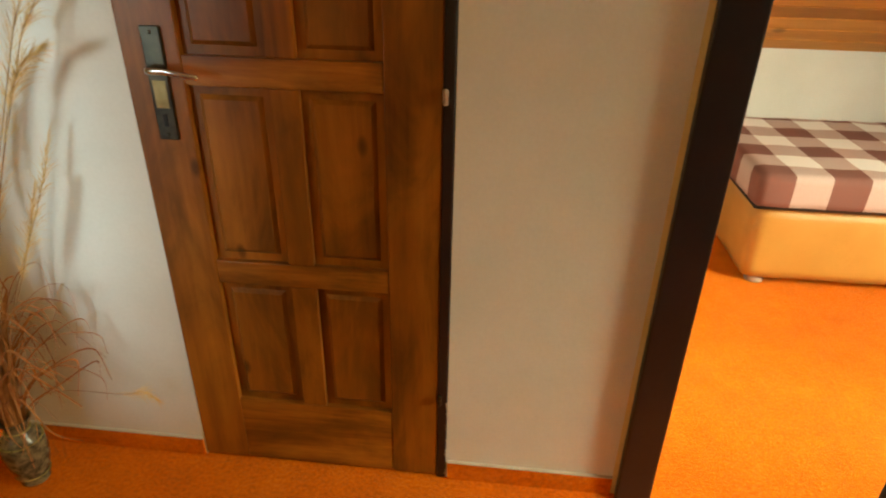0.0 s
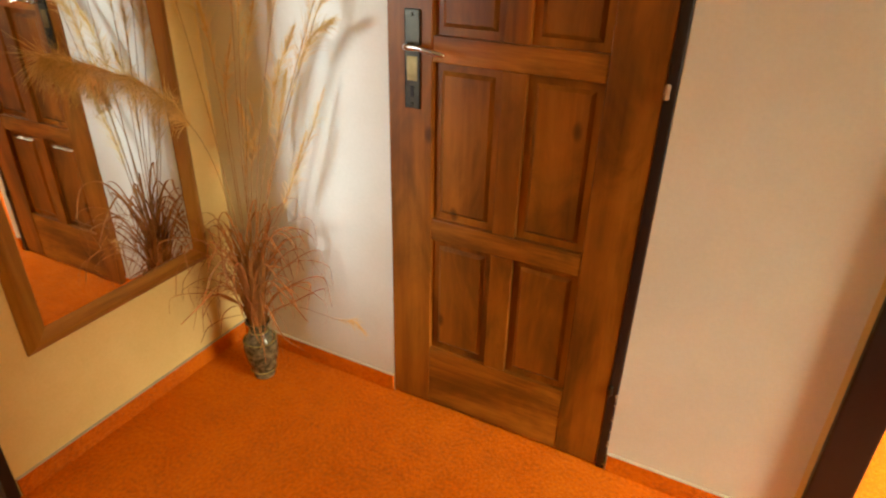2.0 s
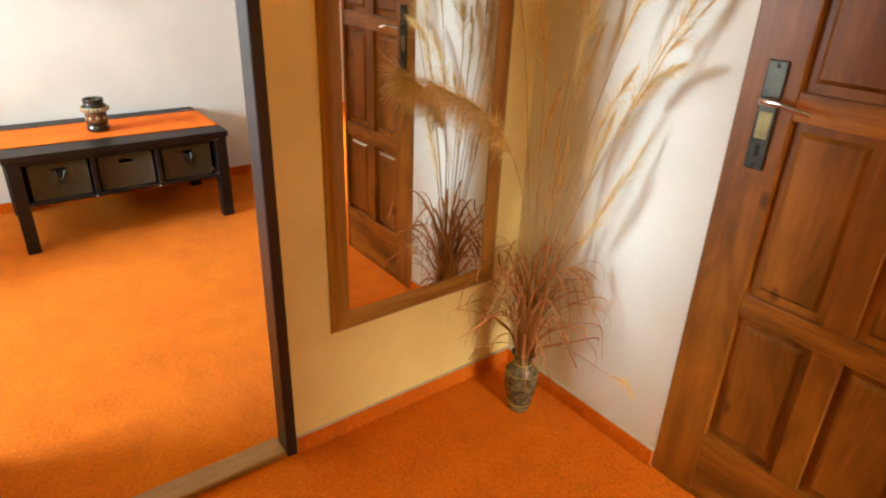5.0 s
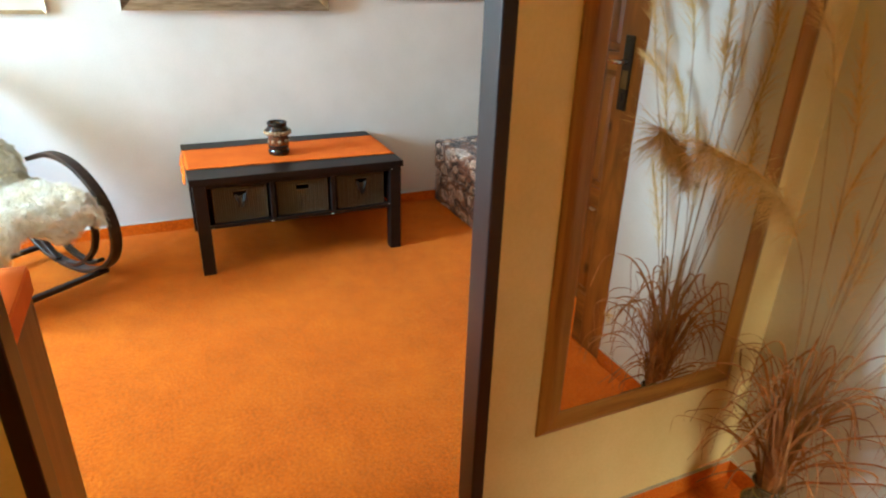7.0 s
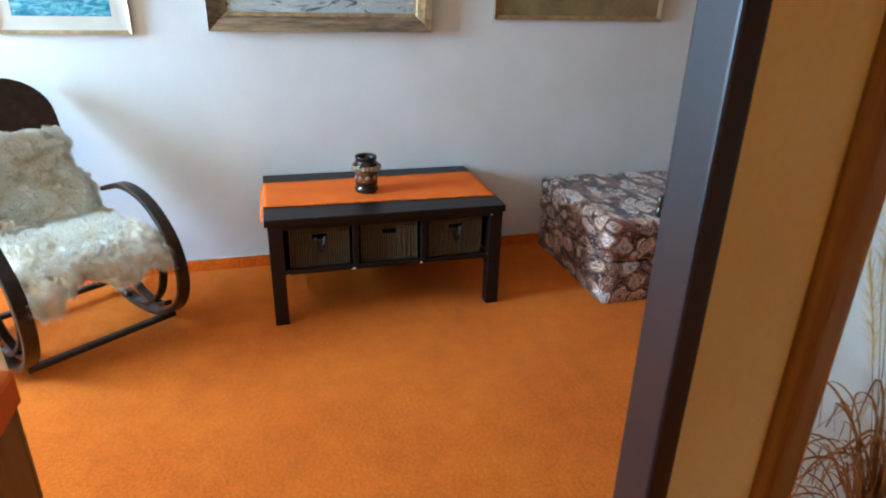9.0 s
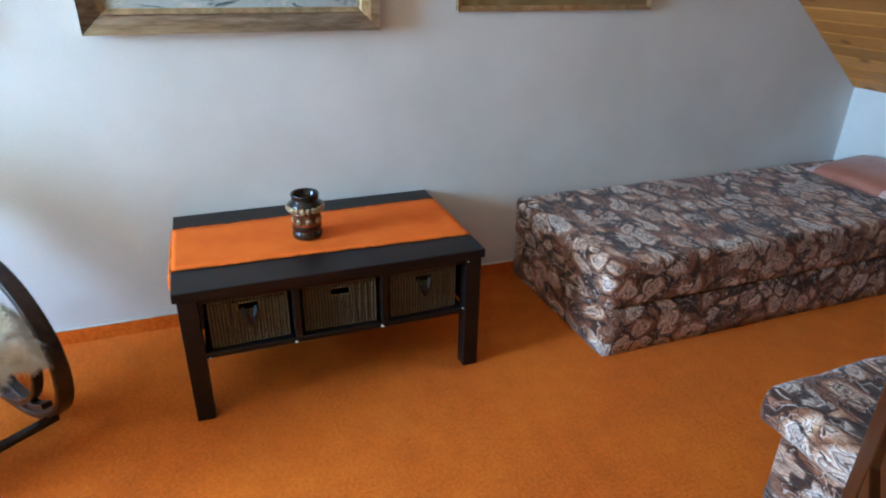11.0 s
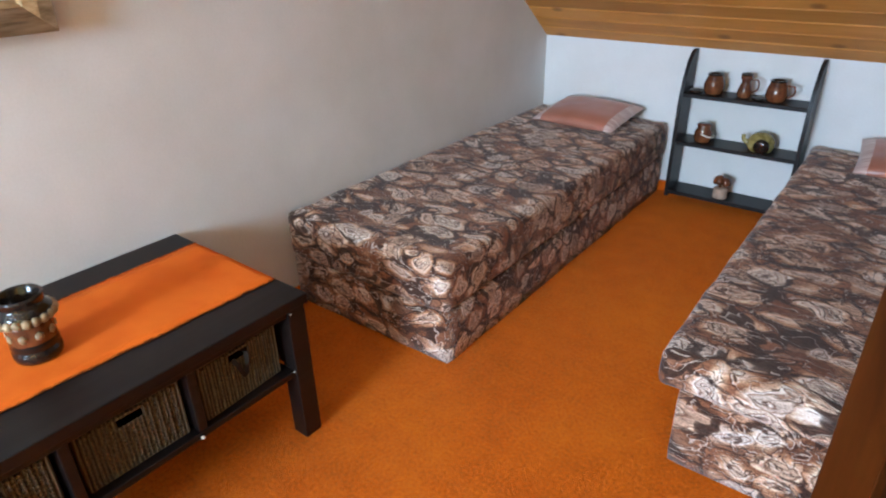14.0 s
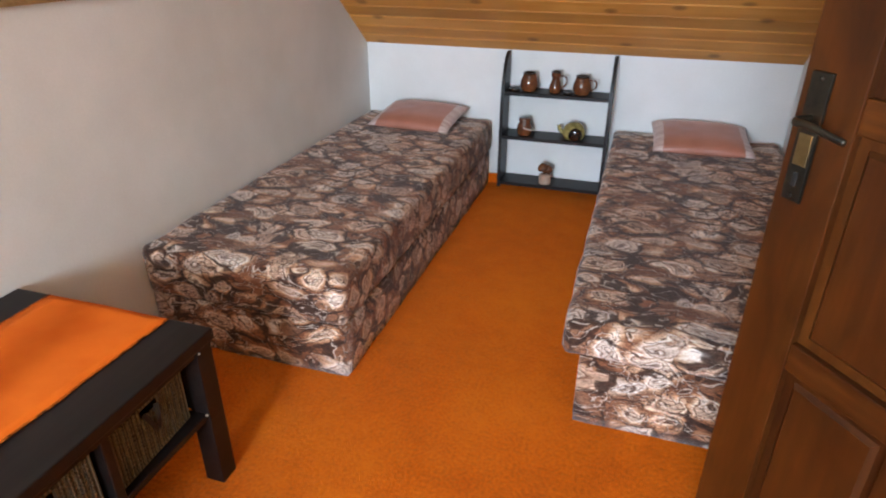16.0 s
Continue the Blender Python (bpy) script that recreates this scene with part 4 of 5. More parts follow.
def runner():
    """The cloth lies along the tabletop with slightly wavy long edges."""
    bm = bmesh.new()
    n, zt = 60, 0.4845
    rows = []
    for i in range(n + 1):
        y = -0.122 + 1.025 * i / n
        x0 = -3.845 + 0.006 * noise.noise((y * 9, 0, 0)) + 0.02 * (1 - i / n)
        x1 = -3.447 + 0.005 * noise.noise((y * 8, 5, 0)) - 0.03 * (1 - i / n)
        rows.append([(x0 + (x1 - x0) * k / 10, y, zt + 0.0012 * (1 + noise.noise((y * 14, k * 0.7, 2))) + 0.004 * max(0.0, noise.noise((y * 7, k * 0.35, 8))) * math.sin(math.pi * k / 10)) for k in range(11)])
    top = [[bm.verts.new(p) for p in r] for r in rows]
    low = [[bm.verts.new((p[0], p[1], 0.4832)) for p in r] for r in rows]
    for i in range(n):
        for k in range(10):
            bm.faces.new((top[i][k], top[i][k + 1], top[i + 1][k + 1], top[i + 1][k]))
        for k in (0, 10):
            bm.faces.new((top[i][k], top[i + 1][k], low[i + 1][k], low[i][k]))
    for i in (0, n):
        for k in range(10):
            bm.faces.new((top[i][k], top[i][k + 1], low[i][k + 1], low[i][k]))
    bmesh.ops.recalc_face_normals(bm, faces=bm.faces[:])
    fl = bmesh.new()
    grid = []
    for i in range(9):
        d = i / 8
        row = []
        for k in range(11):
            p = rows[0][k]
            row.append((p[0] - 0.004 * d * math.sin(k * 1.9), p[1] - 0.003 - 0.012 * d - 0.005 * math.sin(k * 1.7) * d, p[2] - 0.001 - 0.062 * d ** 1.1 - (0.012 * d if k > 8 else 0)))
        grid.append([(fl.verts.new(q), fl.verts.new((q[0], q[1] - 0.0016, q[2]))) for q in row])
    for i in range(8):
        for k in range(10):
            for w in (0, 1):
                fl.faces.new((grid[i][k][w], grid[i][k + 1][w], grid[i + 1][k + 1][w], grid[i + 1][k][w]))
    for k in range(10):
        fl.faces.new((grid[8][k][0], grid[8][k + 1][0], grid[8][k + 1][1], grid[8][k][1]))
        fl.faces.new((grid[0][k][0], grid[0][k + 1][0], grid[0][k + 1][1], grid[0][k][1]))
    for i in range(8):
        for k in (0, 10):
            fl.faces.new((grid[i][k][0], grid[i + 1][k][0], grid[i + 1][k][1], grid[i][k][1]))
    bmesh.ops.recalc_face_normals(fl, faces=fl.faces[:])
    t = thing("table_runner", Matrix.Identity(4), "plain orange cloth runner along the coffee table", "table runner")
    part("cloth", bm, M_ORANGE, t, smooth=True)
    part("hanging_end", fl, M_ORANGE, t, "short end hanging over the table edge", True)
    for k, nm in ((0, "hem"), (10, "hem")):
        path = [Vector((p[k][0], p[k][1], p[k][2] + 0.0004)) for p in rows]
        part(nm, sweep(path, 0.006, 0.0016, (1, 0, 0)), M_HEM, t, "dark stitched hem")


runner()


def table_pot():
    p = thing("ceramic_pot", pose(-3.615, 0.337, 0.4868), "dark glazed ceramic pot with a mottled relief collar", "pot")
    part("body", lathe([(0.042, 0), (0.050, 0.003), (0.053, 0.012), (0.053, 0.024), (0.048, 0.030), (0.048, 0.034), (0.052, 0.040), (0.050, 0.048), (0.047, 0.095), (0.054, 0.106), (0.062, 0.118), (0.058, 0.132), (0.049, 0.140), (0.046, 0.148), (0.049, 0.157), (0.050, 0.163), (0.047, 0.167), (0.042, 0.163), (0.040, 0.1), (0.036, 0.05)], 44), M_DARKGLAZE, p, smooth=True)
    part("waist_band", lathe([(0.048, 0.049), (0.0515, 0.053), (0.0495, 0.075), (0.0515, 0.096), (0.050, 0.101)], 44, wobble=0.05), M_GLAZE, p, "amber brown glazed waist", True)
    for k in range(9):
        a = 2 * math.pi * k / 9
        bm = bmesh.new()
        bmesh.ops.create_icosphere(bm, subdivisions=1, radius=1, matrix=Matrix.Diagonal((0.005, 0.011, 0.013, 1)))
        bmesh.ops.transform(bm, matrix=Matrix.Rotation(a, 4, "Z") @ pose(0.0495, 0, 0.072), verts=bm.verts[:])
        part("waist_motif", bm, M_BAND, p, "raised cream motif", True)
    for k in range(20):
        a = 2 * math.pi * k / 20
        bm = bmesh.new()
        bmesh.ops.create_icosphere(bm, subdivisions=2, radius=1, matrix=Matrix.Diagonal((0.009, 0.0112, 0.0125, 1)))
        for v in bm.verts:
            v.co *= 1 + 0.12 * noise.noise(v.co * 160 + Vector((k * 3.1, 0, 0)))
        bmesh.ops.transform(bm, matrix=Matrix.Rotation(a, 4, "Z") @ pose(0.0605, 0, 0.1155, 0, 14, 0), verts=bm.verts[:])
        part("collar_lump", bm, M_BAND, p, "cream and brown relief lump", True)


table_pot()


def bed(name, x0, x1, y0, y1, base_top, over, seed, label):
    b = thing(name, pose((x0 + x1) / 2, (y0 + y1) / 2, 0), label, "bed", "two upholstered beds")
    w, l = (x1 - x0) / 2, (y1 - y0) / 2
    part("base", soft_box(-w, w, -l, l, 0.0, base_top - 0.003, 0.010, 0.05, 0.002, seed), M_FABRIC, b, smooth=True)
    part("mattress", soft_box(-w - over[0], w + over[1], -l - over[2], l, base_top, 0.402, 0.026, 0.026, 0.003, seed + 5), M_FABRIC, b, smooth=True)


bed("upholstered_bed", -3.966, -3.185, 1.368, 3.385, 0.21, (0.0, 0.008, 0.012), 1.0, "low bed upholstered in brown swirl-patterned fabric against the wall")
bed("upholstered_bed", -2.42, -1.625, 1.39, 3.385, 0.285, (0.05, 0.0, 0.055), 7.0, "low brown swirl-patterned bed with an overhanging mattress")


def pillow(m, label):
    p = thing("satin_pillow", m, label, "pillow", "salmon pillows")
    L, W, HH = 0.24, 0.195, 0.052

    def sheet(u0, u1, nu, grow=0.0):
        bm = bmesh.new()
        nv = 18
        for s in (1, -1):
            g = []
            for i in range(nu + 1):
                u = u0 + (u1 - u0) * i / nu
                row = []
                for j in range(nv + 1):
                    v = -1 + 2 * j / nv
                    puff = max(0.0, (1 - abs(u) ** 3.2)) ** 0.55 * max(0.0, (1 - abs(v) ** 3)) ** 0.55
                    z = HH * puff * s * (1 if s > 0 else 0.55) + 0.004 * noise.noise((u * 3, v * 3, s)) * puff + s * grow
                    pinch = 1 - 0.07 * (1 - abs(u)) if abs(v) > 0.99 else 1
                    row.append(bm.verts.new((u * L * (1 - 0.03 * (1 - v * v)), v * W * pinch, z)))
                g.append(row)
            for i in range(nu):
                for j in range(nv):
                    f = (g[i][j], g[i + 1][j], g[i + 1][j + 1], g[i][j + 1])
                    bm.faces.new(f if s > 0 else f[::-1])
        bmesh.ops.remove_doubles(bm, verts=bm.verts[:], dist=0.0008)
        return bm
    part("cushion", sheet(-0.80, 0.80, 26), M_SATIN, p, smooth=True)
    for a, b in ((-1, -0.80), (0.80, 1)):
        part("pleated_end", sheet(a, b, 6, 0.0008), M_STRIPE, p, "pale pleated end strip", True)


pillow(pose(-3.56, 3.165, 0.443, 7, 0, -3), "salmon satin pillow with pleated ends on the bed")
pillow(pose(-2.03, 3.19, 0.443, 7, 0, 3), "salmon satin pillow with pleated ends on the bed")


def wall_shelf():
    x0, x1, yb, yf = -3.10, -2.495, KNEE - 0.010, KNEE - 0.172
    s = thing("wall_shelf", pose((x0 + x1) / 2, yb, 0), "dark stained wall shelf with curved side boards", "shelf")
    hw, d = (x1 - x0) / 2, yb - yf
    side = [(0, 0.042), (-d, 0.042), (-d, 0.50)] + [(-d + d * 0.86 * (1 - math.cos(a)), 0.50 + 0.30 * math.sin(a)) for a in (math.pi / 2 * k / 10 for k in range(1, 11))] + [(0, 0.80)]
    for a in (-hw, hw - 0.018):
        part("side_board", prism(side, "x", a, a + 0.018), M_ESPRESSO, s)
    for z, inset in ((0.056, 0.0), (0.333, 0.0), (0.582, 0.006)):
        part("shelf_board", box(-hw + 0.018, hw - 0.018, -d + 0.004 + inset, 0, z, z + 0.02, 0.002, 1), M_ESPRESSO, s)
    return s


wall_shelf()


def jug(name, x, y, z, profile, material, label, handle=0, rim=None, extra=None, category="jug"):
    j = thing(name, pose(x, y, z), label, category, "pots on the shelf")
    part("body", lathe(profile, 24), material, j, smooth=True)
    top = profile[-1]
    if rim:
        part("rim", lathe([(rim - 0.006, top[1] - 0.002), (rim, top[1] + 0.001), (rim, top[1] + 0.008), (rim - 0.007, top[1] + 0.008), (rim - 0.009, top[1] - 0.002)], 24), M_DARKGLAZE, j, "dark glazed rim", True)
    if handle:
        r, h = max(p[0] for p in profile), top[1]
        path = spline([(handle * r * 0.8, 0, h * 0.85), (handle * (r + 0.022), 0, h * 0.8), (handle * (r + 0.024), 0, h * 0.45), (handle * r * 0.95, 0, h * 0.25)], 6)
        part("handle", sweep(path, 0.011, 0.009, (0, 1, 0), round_=True), material, j, smooth=True)
    return j


SY = KNEE - 0.10
MUG = [(0.034, 0), (0.042, 0.006), (0.049, 0.03), (0.049, 0.05), (0.042, 0.072), (0.036, 0.085), (0.036, 0.094)]
j = jug("brown_jug", -2.955, SY, 0.602, MUG, M_GLAZE, "round brown glazed jug with a dark rim on the shelf", 0, 0.037)
jug("small_dish", -3.03, SY - 0.028, 0.602, [(0.018, 0), (0.03, 0.004), (0.036, 0.018), (0.033, 0.018), (0.02, 0.008)], M_DARKGLAZE, "small dark glazed dish beside the jug", category="dish")
jug("brown_bottle", -2.81, SY, 0.602, [(0.026, 0), (0.031, 0.006), (0.033, 0.03), (0.026, 0.055), (0.02, 0.07), (0.021, 0.084), (0.027, 0.096), (0.024, 0.108)], M_GLAZE, "slim brown glazed pitcher with a pinched neck", 1, 0.026, category="pitcher")
jug("brown_jug", -2.665, SY - 0.005, 0.602, MUG, M_GLAZE, "round brown glazed jug with a dark rim and handle", 1, 0.037)
jug("small_dish", -2.735, SY - 0.028, 0.602, [(0.016, 0), (0.026, 0.004), (0.031, 0.016), (0.028, 0.016), (0.018, 0.007)], M_DARKGLAZE, "small dark glazed dish beside the jug", category="dish")
p = jug("banded_pot", -2.965, SY - 0.01, 0.353, [(0.03, 0), (0.038, 0.005), (0.044, 0.03), (0.042, 0.055), (0.03, 0.075), (0.036, 0.092), (0.03, 0.098)], M_GLAZE, "brown round pot with a pale slanted band", 0, None, category="pot")
bm = lathe([(0.0435, 0.045), (0.0465, 0.049), (0.0435, 0.053), (0.038, 0.049)], 24)
bmesh.ops.transform(bm, matrix=pose(0, 0, 0, 0, 18, 0), verts=bm.verts[:])
part("pale_band", bm, M_MOUNT, p, "pale cream band", True)
p = jug("olive_teapot", -2.685, SY - 0.005, 0.353, [(0.042, 0), (0.055, 0.006), (0.064, 0.03), (0.062, 0.055), (0.048, 0.078), (0.03, 0.09), (0.012, 0.094)], M_OLIVEGLAZE, "olive yellow glazed pot with a dark opening", 0, None, category="pot")
# The pot stays closed; a dark plug stands for the shaded hole.
bm = lathe([(0.038, 0), (0.034, 0.012), (0.02, 0.018)], 20)
bmesh.ops.transform(bm, matrix=pose(0.012, -0.05, 0.036, 90, 0, 0), verts=bm.verts[:])
part("opening", bm, M_DARKGLAZE, p, "dark plug with the hole's shade in its colour", True)
part("spout", sweep(spline([(-0.05, -0.01, 0.03), (-0.078, -0.012, 0.05), (-0.085, -0.012, 0.075)], 5), 0.026, 0.026, (0, 1, 0), round_=True, taper=0.7), M_OLIVEGLAZE, p, smooth=True)
p = jug("mushroom_pot", -2.825, SY - 0.02, 0.076, [(0.034, 0), (0.037, 0.004), (0.036, 0.05), (0.033, 0.054)], M_CLAY, "pale clay pot with brown mushroom caps on top", 0, None, category="ornament")
for dx, dy, z, r in ((-0.014, 0, 0.092, 0.032), (0.016, 0.008, 0.082, 0.026)):
    bm = lathe([(0.008, -0.045), (0.009, -0.012), (r, -0.01), (r * 0.98, 0.002), (r * 0.75, 0.018), (r * 0.3, 0.027), (0.002, 0.028)], 20)
    bmesh.ops.transform(bm, matrix=pose(dx, dy, z, 8, -10, 0), verts=bm.verts[:])
    part("mushroom_cap", bm, M_GLAZE, p, "brown glazed mushroom cap", True)


def picture(name, y0, y1, z0, z1, w, d, frame_mat, art, label, mount=0.0, lip=0.0):
    p = thing(name, pose(WEST + 0.002, (y0 + y1) / 2, z0, 0, 1.2, 0), label, "picture", "pictures on the white wall")
    hw, h = (y1 - y0) / 2, z1 - z0

    def mitred(a0, a1, dep0, dep1, material, nm):
        """Four mitred lengths from inset a0 to a1, outer and inner depth."""
        for k in range(4):
            bm = bmesh.new()
            outer = [(-hw + a0, a0), (hw - a0, a0), (hw - a0, h - a0), (-hw + a0, h - a0)]
            mida = (a0 + a1) / 2
            mid = [(-hw + mida, mida), (hw - mida, mida), (hw - mida, h - mida), (-hw + mida, h - mida)]
            inner = [(-hw + a1, a1), (hw - a1, a1), (hw - a1, h - a1), (-hw + a1, h - a1)]
            n = (k + 1) % 4
            rows = []
            for q, dep in ((outer, 0.0), (outer, dep0), (mid, max(dep0, dep1) * 0.92 if dep0 < dep1 else dep0 * 0.8), (inner, dep1), (inner, 0.0)):
                rows.append([bm.verts.new((dep, *q[k])), bm.verts.new((dep, *q[n]))])
            for r0, r1 in zip(rows, rows[1:]):
                bm.faces.new((r0[0], r0[1], r1[1], r1[0]))
            bm.faces.new([r[0] for r in rows])
            bm.faces.new([r[1] for r in rows][::-1])
            bmesh.ops.recalc_face_normals(bm, faces=bm.faces[:])
            part(nm, bm, material, p)
    mitred(0, w, d, d * 0.5, frame_mat, "frame_moulding")
    inset = w
    if lip:
        mitred(w, w + lip, d * 0.62, d * 0.45, M_SILVER if frame_mat is M_GOLD else M_GOLD, "inner_slip")
        inset = w + lip
    if mount:
        mitred(inset, inset + mount, d * 0.42, d * 0.38, M_MOUNT, "mount")
        inset += mount
    part("canvas", box(0.001, d * 0.33, -hw + inset - 0.001, hw - inset + 0.001, inset - 0.001, h - inset + 0.001), art, p)


picture("framed_seascape", -1.115, -0.602, 1.139, 1.67, 0.016, 0.024, M_GOLD, M_SEA, "blue water painting with cream mount in a thin gold frame", 0.055)
picture("framed_landscape", -0.29, 0.708, 1.157, 1.84, 0.062, 0.05, M_SILVER, M_LAND, "grey landscape painting in a wide silver-gilt frame", 0.0, 0.018)
picture("framed_ochre_picture", 1.033, 1.955, 1.215, 1.80, 0.02, 0.022, M_GOLD, M_OLIVE, "plain ochre picture in a narrow gilt frame")


def cabinet():
    x0, x1, y0, y1, top = -1.90, -1.502, -1.35, -0.505, 0.757
    c = thing("low_cabinet", pose((x0 + x1) / 2, (y0 + y1) / 2, 0), "brown wooden cabinet beside the bedroom doorway", "cabinet")
    w, l = (x1 - x0) / 2, (y1 - y0) / 2
    part("body", box(-w + 0.016, w, -l, l, 0.0, top, 0.003, 2), M_CABINET, c)
    for a, b in ((-l, -0.002), (0.002, l)):
        dr = part("door", box(-w, -w + 0.015, a, b, 0.05, top - 0.004, 0.002, 1), M_CABINET, c)
        kn = lathe([(0.006, 0), (0.006, 0.012), (0.013, 0.02), (0.009, 0.026)], 14)
        bmesh.ops.transform(kn, matrix=pose(-w - 0.0, (a + b) / 2 + (0.16 if b < 0.1 else -0.16), 0.48, 0, -90, 0), verts=kn.verts[:])
        part("knob", kn, M_BRONZE, dr, smooth=True)
    cl = thing("cabinet_cloth", pose((x0 + x1) / 2, (y0 + y1) / 2, top + 0.001), "orange cloth over the top of the cabinet", "cloth")
    bm = soft_box(-w - 0.006, w, -l - 0.006, l + 0.006, 0, 0.014, 0.005, 0.05, 0.001)
    part("top_sheet", bm, M_ORANGE, cl, smooth=True)
    part("hanging_edge", box(-w - 0.004, w - 0.002, l + 0.002, l + 0.007, -0.05, 0.006, 0.002, 1), M_ORANGE, cl)
    part("hanging_edge", box(-w - 0.007, -w - 0.002, -l, l, -0.06, 0.006, 0.002, 1), M_ORANGE, cl)


cabinet()

CHAIR = pose(-3.477, -0.92, 0, 0, 0, 37)


def rocking_chair():
    c = thing("rocking_chair", CHAIR, "dark bentwood rocking chair covered with sheepskins", "chair")
    loop = [(-0.31, 0, 0.13), (-0.18, 0, 0.05), (0.0, 0, 0.016), (0.2, 0, 0.04), (0.36, 0, 0.14), (0.41, 0, 0.28), (0.36, 0, 0.43), (0.22, 0, 0.545), (0.05, 0, 0.575), (-0.12, 0, 0.53)]
    inner1 = [(0.27, 0, 0.36), (0.29, 0, 0.26), (0.24, 0, 0.15), (0.12, 0, 0.06), (0.02, 0, 0.04)]
    inner2 = [(-0.14, 0, 0.30), (-0.05, 0, 0.22), (0.06, 0, 0.12), (0.20, 0, 0.09), (0.29, 0, 0.12)]
    inner3 = [(-0.24, 0, 0.30), (-0.22, 0, 0.2), (-0.14, 0, 0.1), (-0.06, 0, 0.04)]
    for s in (-0.28, 0.28):
        off = Vector((0, s, 0))
        part("side_loop", sweep([p + off for p in spline(loop, 8)], 0.05, 0.022), M_BENT, c, smooth=False)
        for path in (inner1, inner2, inner3):
            part("brace", sweep([p + off * 0.94 for p in spline(path, 7)], 0.032, 0.018), M_BENT, c)
    for u, z in ((0.29, 0.065), (-0.22, 0.06)):
        part("stretcher", sweep([Vector((u, -0.28, z)), Vector((u, 0.28, z))], 0.03, 0.022, (1, 0, 0)), M_BENT, c)
    part("seat", box(-0.22, 0.30, -0.255, 0.255, 0.335, 0.36, 0.008, 2), M_BENT, c)
    bm = bmesh.new()
    out = [(-0.23, 0.0), (-0.235, 0.5)] + [(-0.235 * math.cos(a) ** 0.8 if math.cos(a) > 0 else 0, 0.5 + 0.17 * math.sin(a)) for a in (math.pi / 2 * k / 8 for k in range(1, 9))]
    out = out + [(-x, z) for x, z in reversed(out[:-1])]
    prism(out, "x", 0, 0.024, bm)
    bmesh.ops.transform(bm, matrix=pose(-0.2, 0, 0.35, 0, -21, 0), verts=bm.verts[:])
    part("backrest", bm, M_BENT, c)


rocking_chair()


def fleece(name, label, surface, n, length, seed):
    """surface(u, v) gives a point and its outward normal: a thick pelt heaped in curled locks, with loose fuzz on it."""
    rng = random.Random(seed)
    f = thing(name, CHAIR, label, "sheepskin")
    bm = bmesh.new()
    nu = nv = 84

    def wool(u, v):
        p, nr = surface(u, v)
        e = min(u, 1 - u, v, 1 - v)
        rim = min(1.0, e / 0.09) ** 0.5
        q = p * 28 + Vector((noise.noise(p * 40), noise.noise(p * 40 + Vector((7, 0, 0))), 0)) * 0.8
        lock = 1 - abs(noise.noise(q)) * 1.6
        fine = noise.noise(p * 95)
        return p + nr * (0.004 + rim * length * (0.42 + 0.42 * lock + 0.08 * fine)) + Vector((fine, noise.noise(p * 90 + Vector((3, 0, 0))), 0)) * 0.003
    top = [[bm.verts.new(wool(i / nu, j / nv)) for j in range(nv + 1)] for i in range(nu + 1)]
    low = [[bm.verts.new(surface(i / nu, j / nv)[0]) for j in range(nv + 1)] for i in range(nu + 1)]
    for i in range(nu):
        for j in range(nv):
            bm.faces.new((top[i][j], top[i + 1][j], top[i + 1][j + 1], top[i][j + 1]))
            bm.faces.new((low[i][j], low[i][j + 1], low[i + 1][j + 1], low[i + 1][j]))
    for i in range(nu):
        for j in (0, nv):
            bm.faces.new((top[i][j], top[i + 1][j], low[i + 1][j], low[i][j]))
            bm.faces.new((top[j][i], top[j][i + 1], low[j][i + 1], low[j][i]))
    bmesh.ops.recalc_face_normals(bm, faces=bm.faces[:])
    part("pelt", bm, M_FUR, f, smooth=True)
    verts, faces = [], []
    for k in range(n):
        u, v = rng.random(), rng.random()
        if k % 3 == 0:
            e = rng.random() * 0.04
            u, v = rng.choice(((e, v), (1 - e, v), (u, e), (u, 1 - e)))
        p, nr = wool(u, v), surface(u, v)[1]
        p = p - nr * 0.004
        flow = Vector((noise.noise(p * 30), noise.noise(p * 30 + Vector((9, 0, 0))), noise.noise(p * 30 + Vector((0, 9, 0)))))
        d = (nr * 0.8 + flow * 1.0 + Vector((rng.gauss(0, .12), rng.gauss(0, .12), -0.28 + rng.gauss(0, .12)))).normalized()
        L = length * rng.uniform(0.45, 0.85)
        w = d.cross(Vector((rng.gauss(0, 1), rng.gauss(0, 1), rng.gauss(0, 1)))).normalized() * rng.uniform(0.0005, 0.0010)
        bend = flow.cross(nr) * L * 0.4
        a, e = p + d * L * 0.55 + bend * 0.4, p + d * L + bend + Vector((0, 0, -L * .2))
        m = len(verts)
        verts += [p - w, p + w, a + w * 0.8, a - w * 0.8, e]
        faces += [(m, m + 1, m + 2, m + 3), (m + 3, m + 2, m + 4)]
    from_arrays("fleece", verts, faces, M_FUR, f, "curly cream wool")


def ragged(v, k):
    return 1 + 0.09 * noise.noise((v * 4.0, k, 3.0)) * 2


def seat_skin(u, v):
    """From the back of the seat forwards and over its front edge."""
    y = (v - 0.5) * 0.545 * ragged(u, 1.0)
    s = u * 0.58 * ragged(v, 2.0)
    if s < 0.42:
        x, z, n = -0.14 + s, 0.375 + 0.03 * math.sin(s * 5) + 0.05 * s, Vector((-0.1, 0, 1))
    else:
        a = min(1.45, (s - 0.42) / 0.11)
        x, z, n = 0.28 + 0.10 * math.sin(a), 0.426 - 0.10 * (1 - math.cos(a)) - max(0, s - 0.58) * 0.9, Vector((math.sin(a), 0, math.cos(a)))
    over = max(0.0, abs(y) - 0.222)
    z -= over * 0.5
    return Vector((x, y, z)), n.normalized()


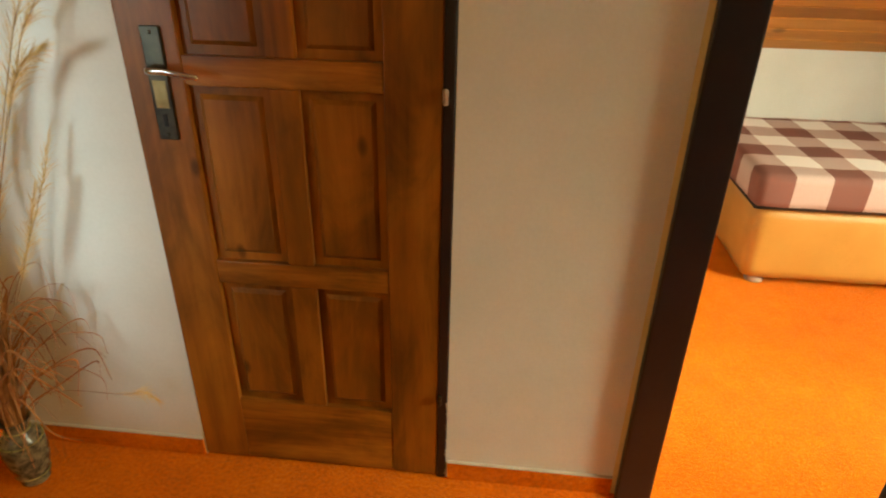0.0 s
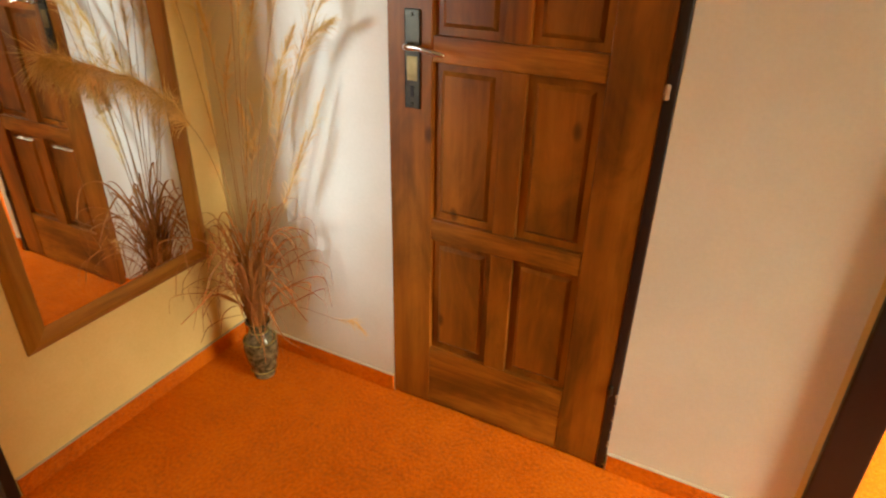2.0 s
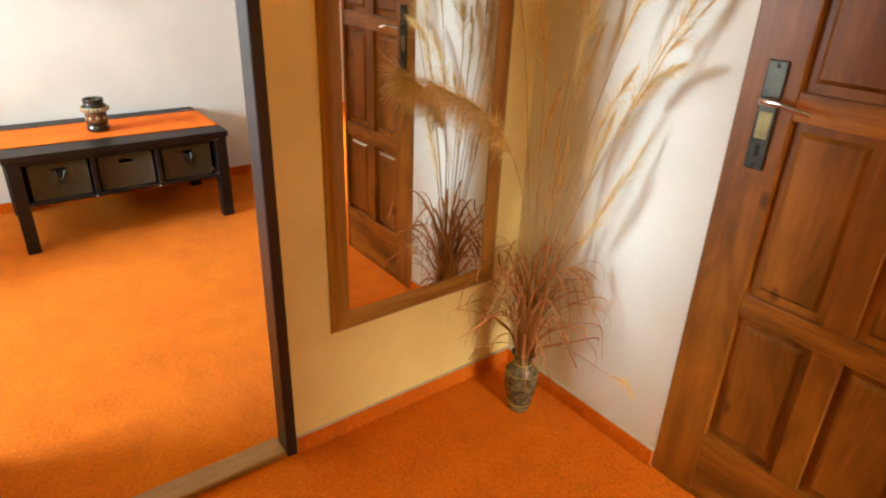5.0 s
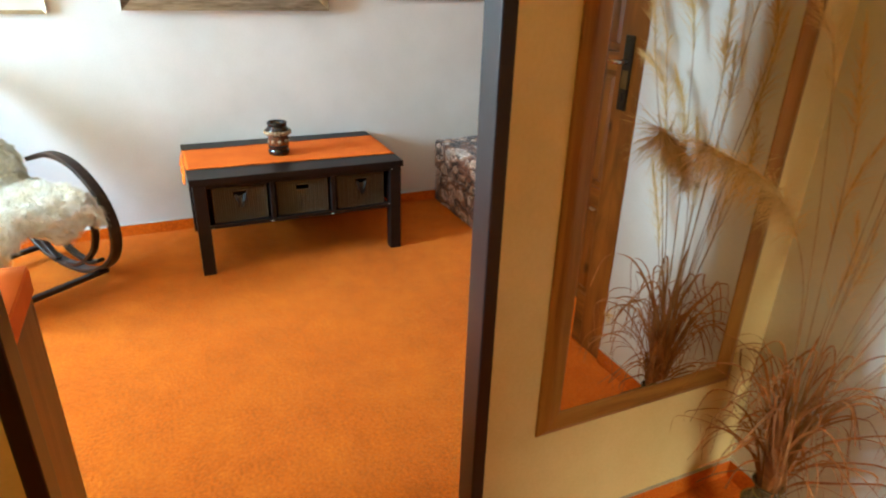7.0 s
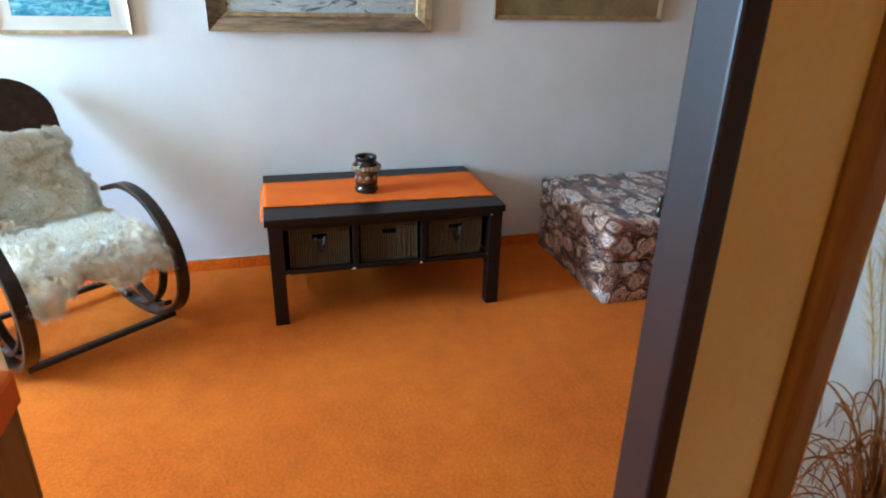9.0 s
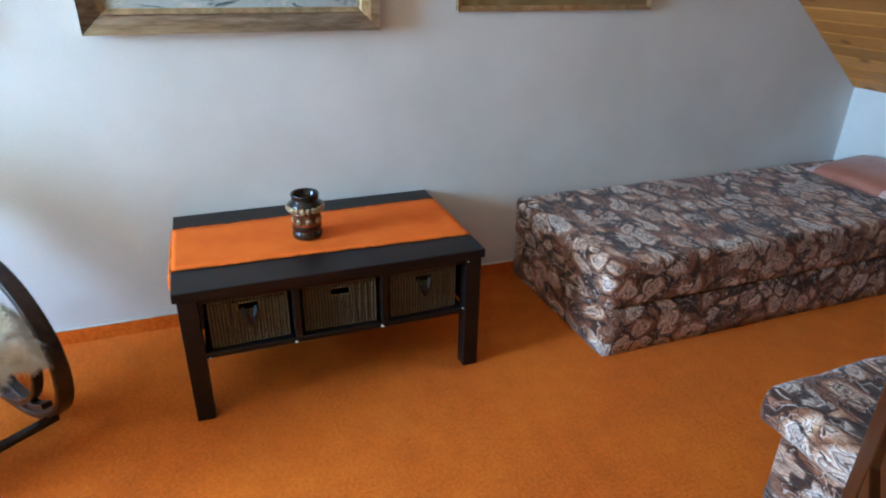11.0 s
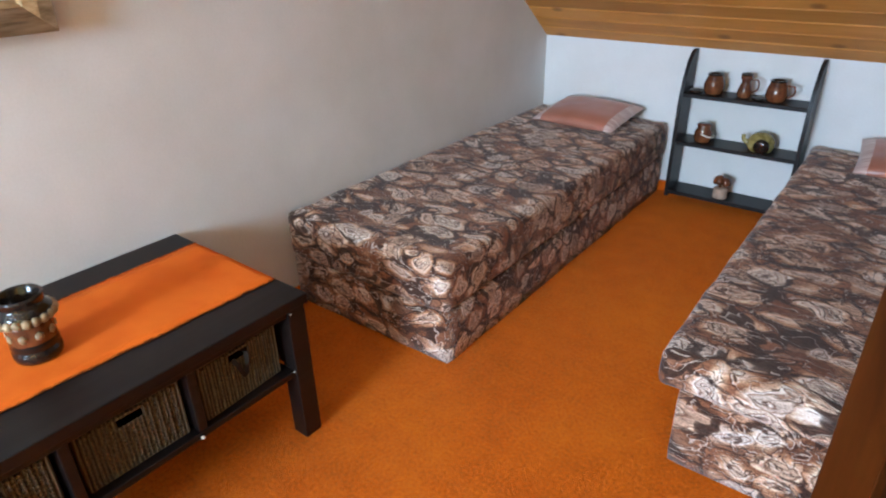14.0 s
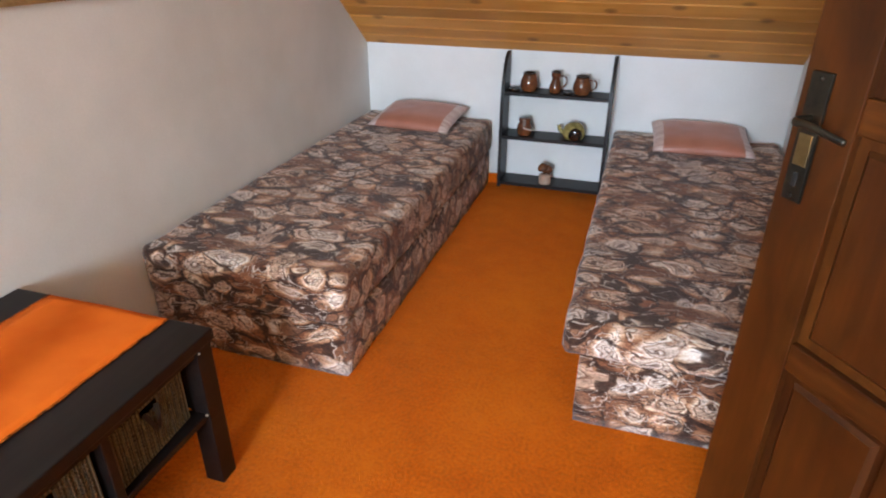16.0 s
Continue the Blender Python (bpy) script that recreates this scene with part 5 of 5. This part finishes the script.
def back_skin(u, v):
    """Down the front of the backrest, a little wider at the foot."""
    h = 0.02 + u * 0.43 * ragged(v, 5.0)
    y = (v - 0.5) * (0.56 - 0.14 * u) * ragged(u, 6.0)
    base = Vector((-0.2 + 0.035, 0, 0.36))
    tilt = radians(21)
    p = base + Vector((-math.sin(tilt), 0, math.cos(tilt))) * h + Vector((0, y, 0))
    bulge = 0.05 * (1 - u) ** 2
    n = Vector((math.cos(tilt), 0, math.sin(tilt)))
    return p + n * bulge, n


def side_skin(u, v):
    """A flap hanging over the side of the seat towards the floor."""
    x = 0.02 + (v - 0.5) * 0.26 * (1 - 0.45 * u) + 0.12 * u
    z = 0.42 - u * 0.38
    y = -0.23 - 0.085 * min(1, u * 3)
    return Vector((x, y, z)), Vector((0.25, -0.95, 0.25)).normalized()


fleece("sheepskin", "cream curly sheepskin draped over the rocking chair seat", seat_skin, 34000, 0.052, 1)
fleece("sheepskin", "cream curly sheepskin hung on the rocking chair back", back_skin, 34000, 0.052, 2)
fleece("sheepskin", "white sheepskin flap hanging beside the rocking chair seat", side_skin, 9000, 0.045, 3)


# ---- side room ----
def sofa_bed():
    x0, x1, y0, y1 = 1.15, 3.1, 2.47, 3.36
    s = thing("sofa_bed", pose((x0 + x1) / 2, (y0 + y1) / 2, 0), "yellow leatherette sofa bed with a brown checked cover", "bed")
    w, l = (x1 - x0) / 2, (y1 - y0) / 2
    part("base", soft_box(-w, w, -l, l, 0.03, 0.372, 0.035, 0.05, 0.002), M_LEATHER, s, smooth=True)
    part("mattress", soft_box(-w - 0.03, w, -l - 0.02, l, 0.374, 0.525, 0.018, 0.04, 0.003, 3.0), M_CHECK, s, "brown and white checked cover", True)
    r = bmesh.new()
    ring = [Vector(p) for p in ((-w - 0.024, l, 0.379), (-w - 0.024, -l - 0.014, 0.379), (w, -l - 0.014, 0.379))]
    for p, q in zip(ring, ring[1:]):
        sweep([p, q], 0.012, 0.012, (0, 0, 1), r, True)
    part("piping", r, M_BENT, s, "dark piping under the cover", True)
    for sx in (-1, 1):
        for sy in (-1, 1):
            ft = lathe([(0.035, 0), (0.04, 0.004), (0.04, 0.028), (0.03, 0.034)], 18)
            bmesh.ops.transform(ft, matrix=pose(sx * (w - 0.08), sy * (l - 0.06), 0), verts=ft.verts[:])
            part("foot", ft, M_CLAY, s, smooth=True)


sofa_bed()
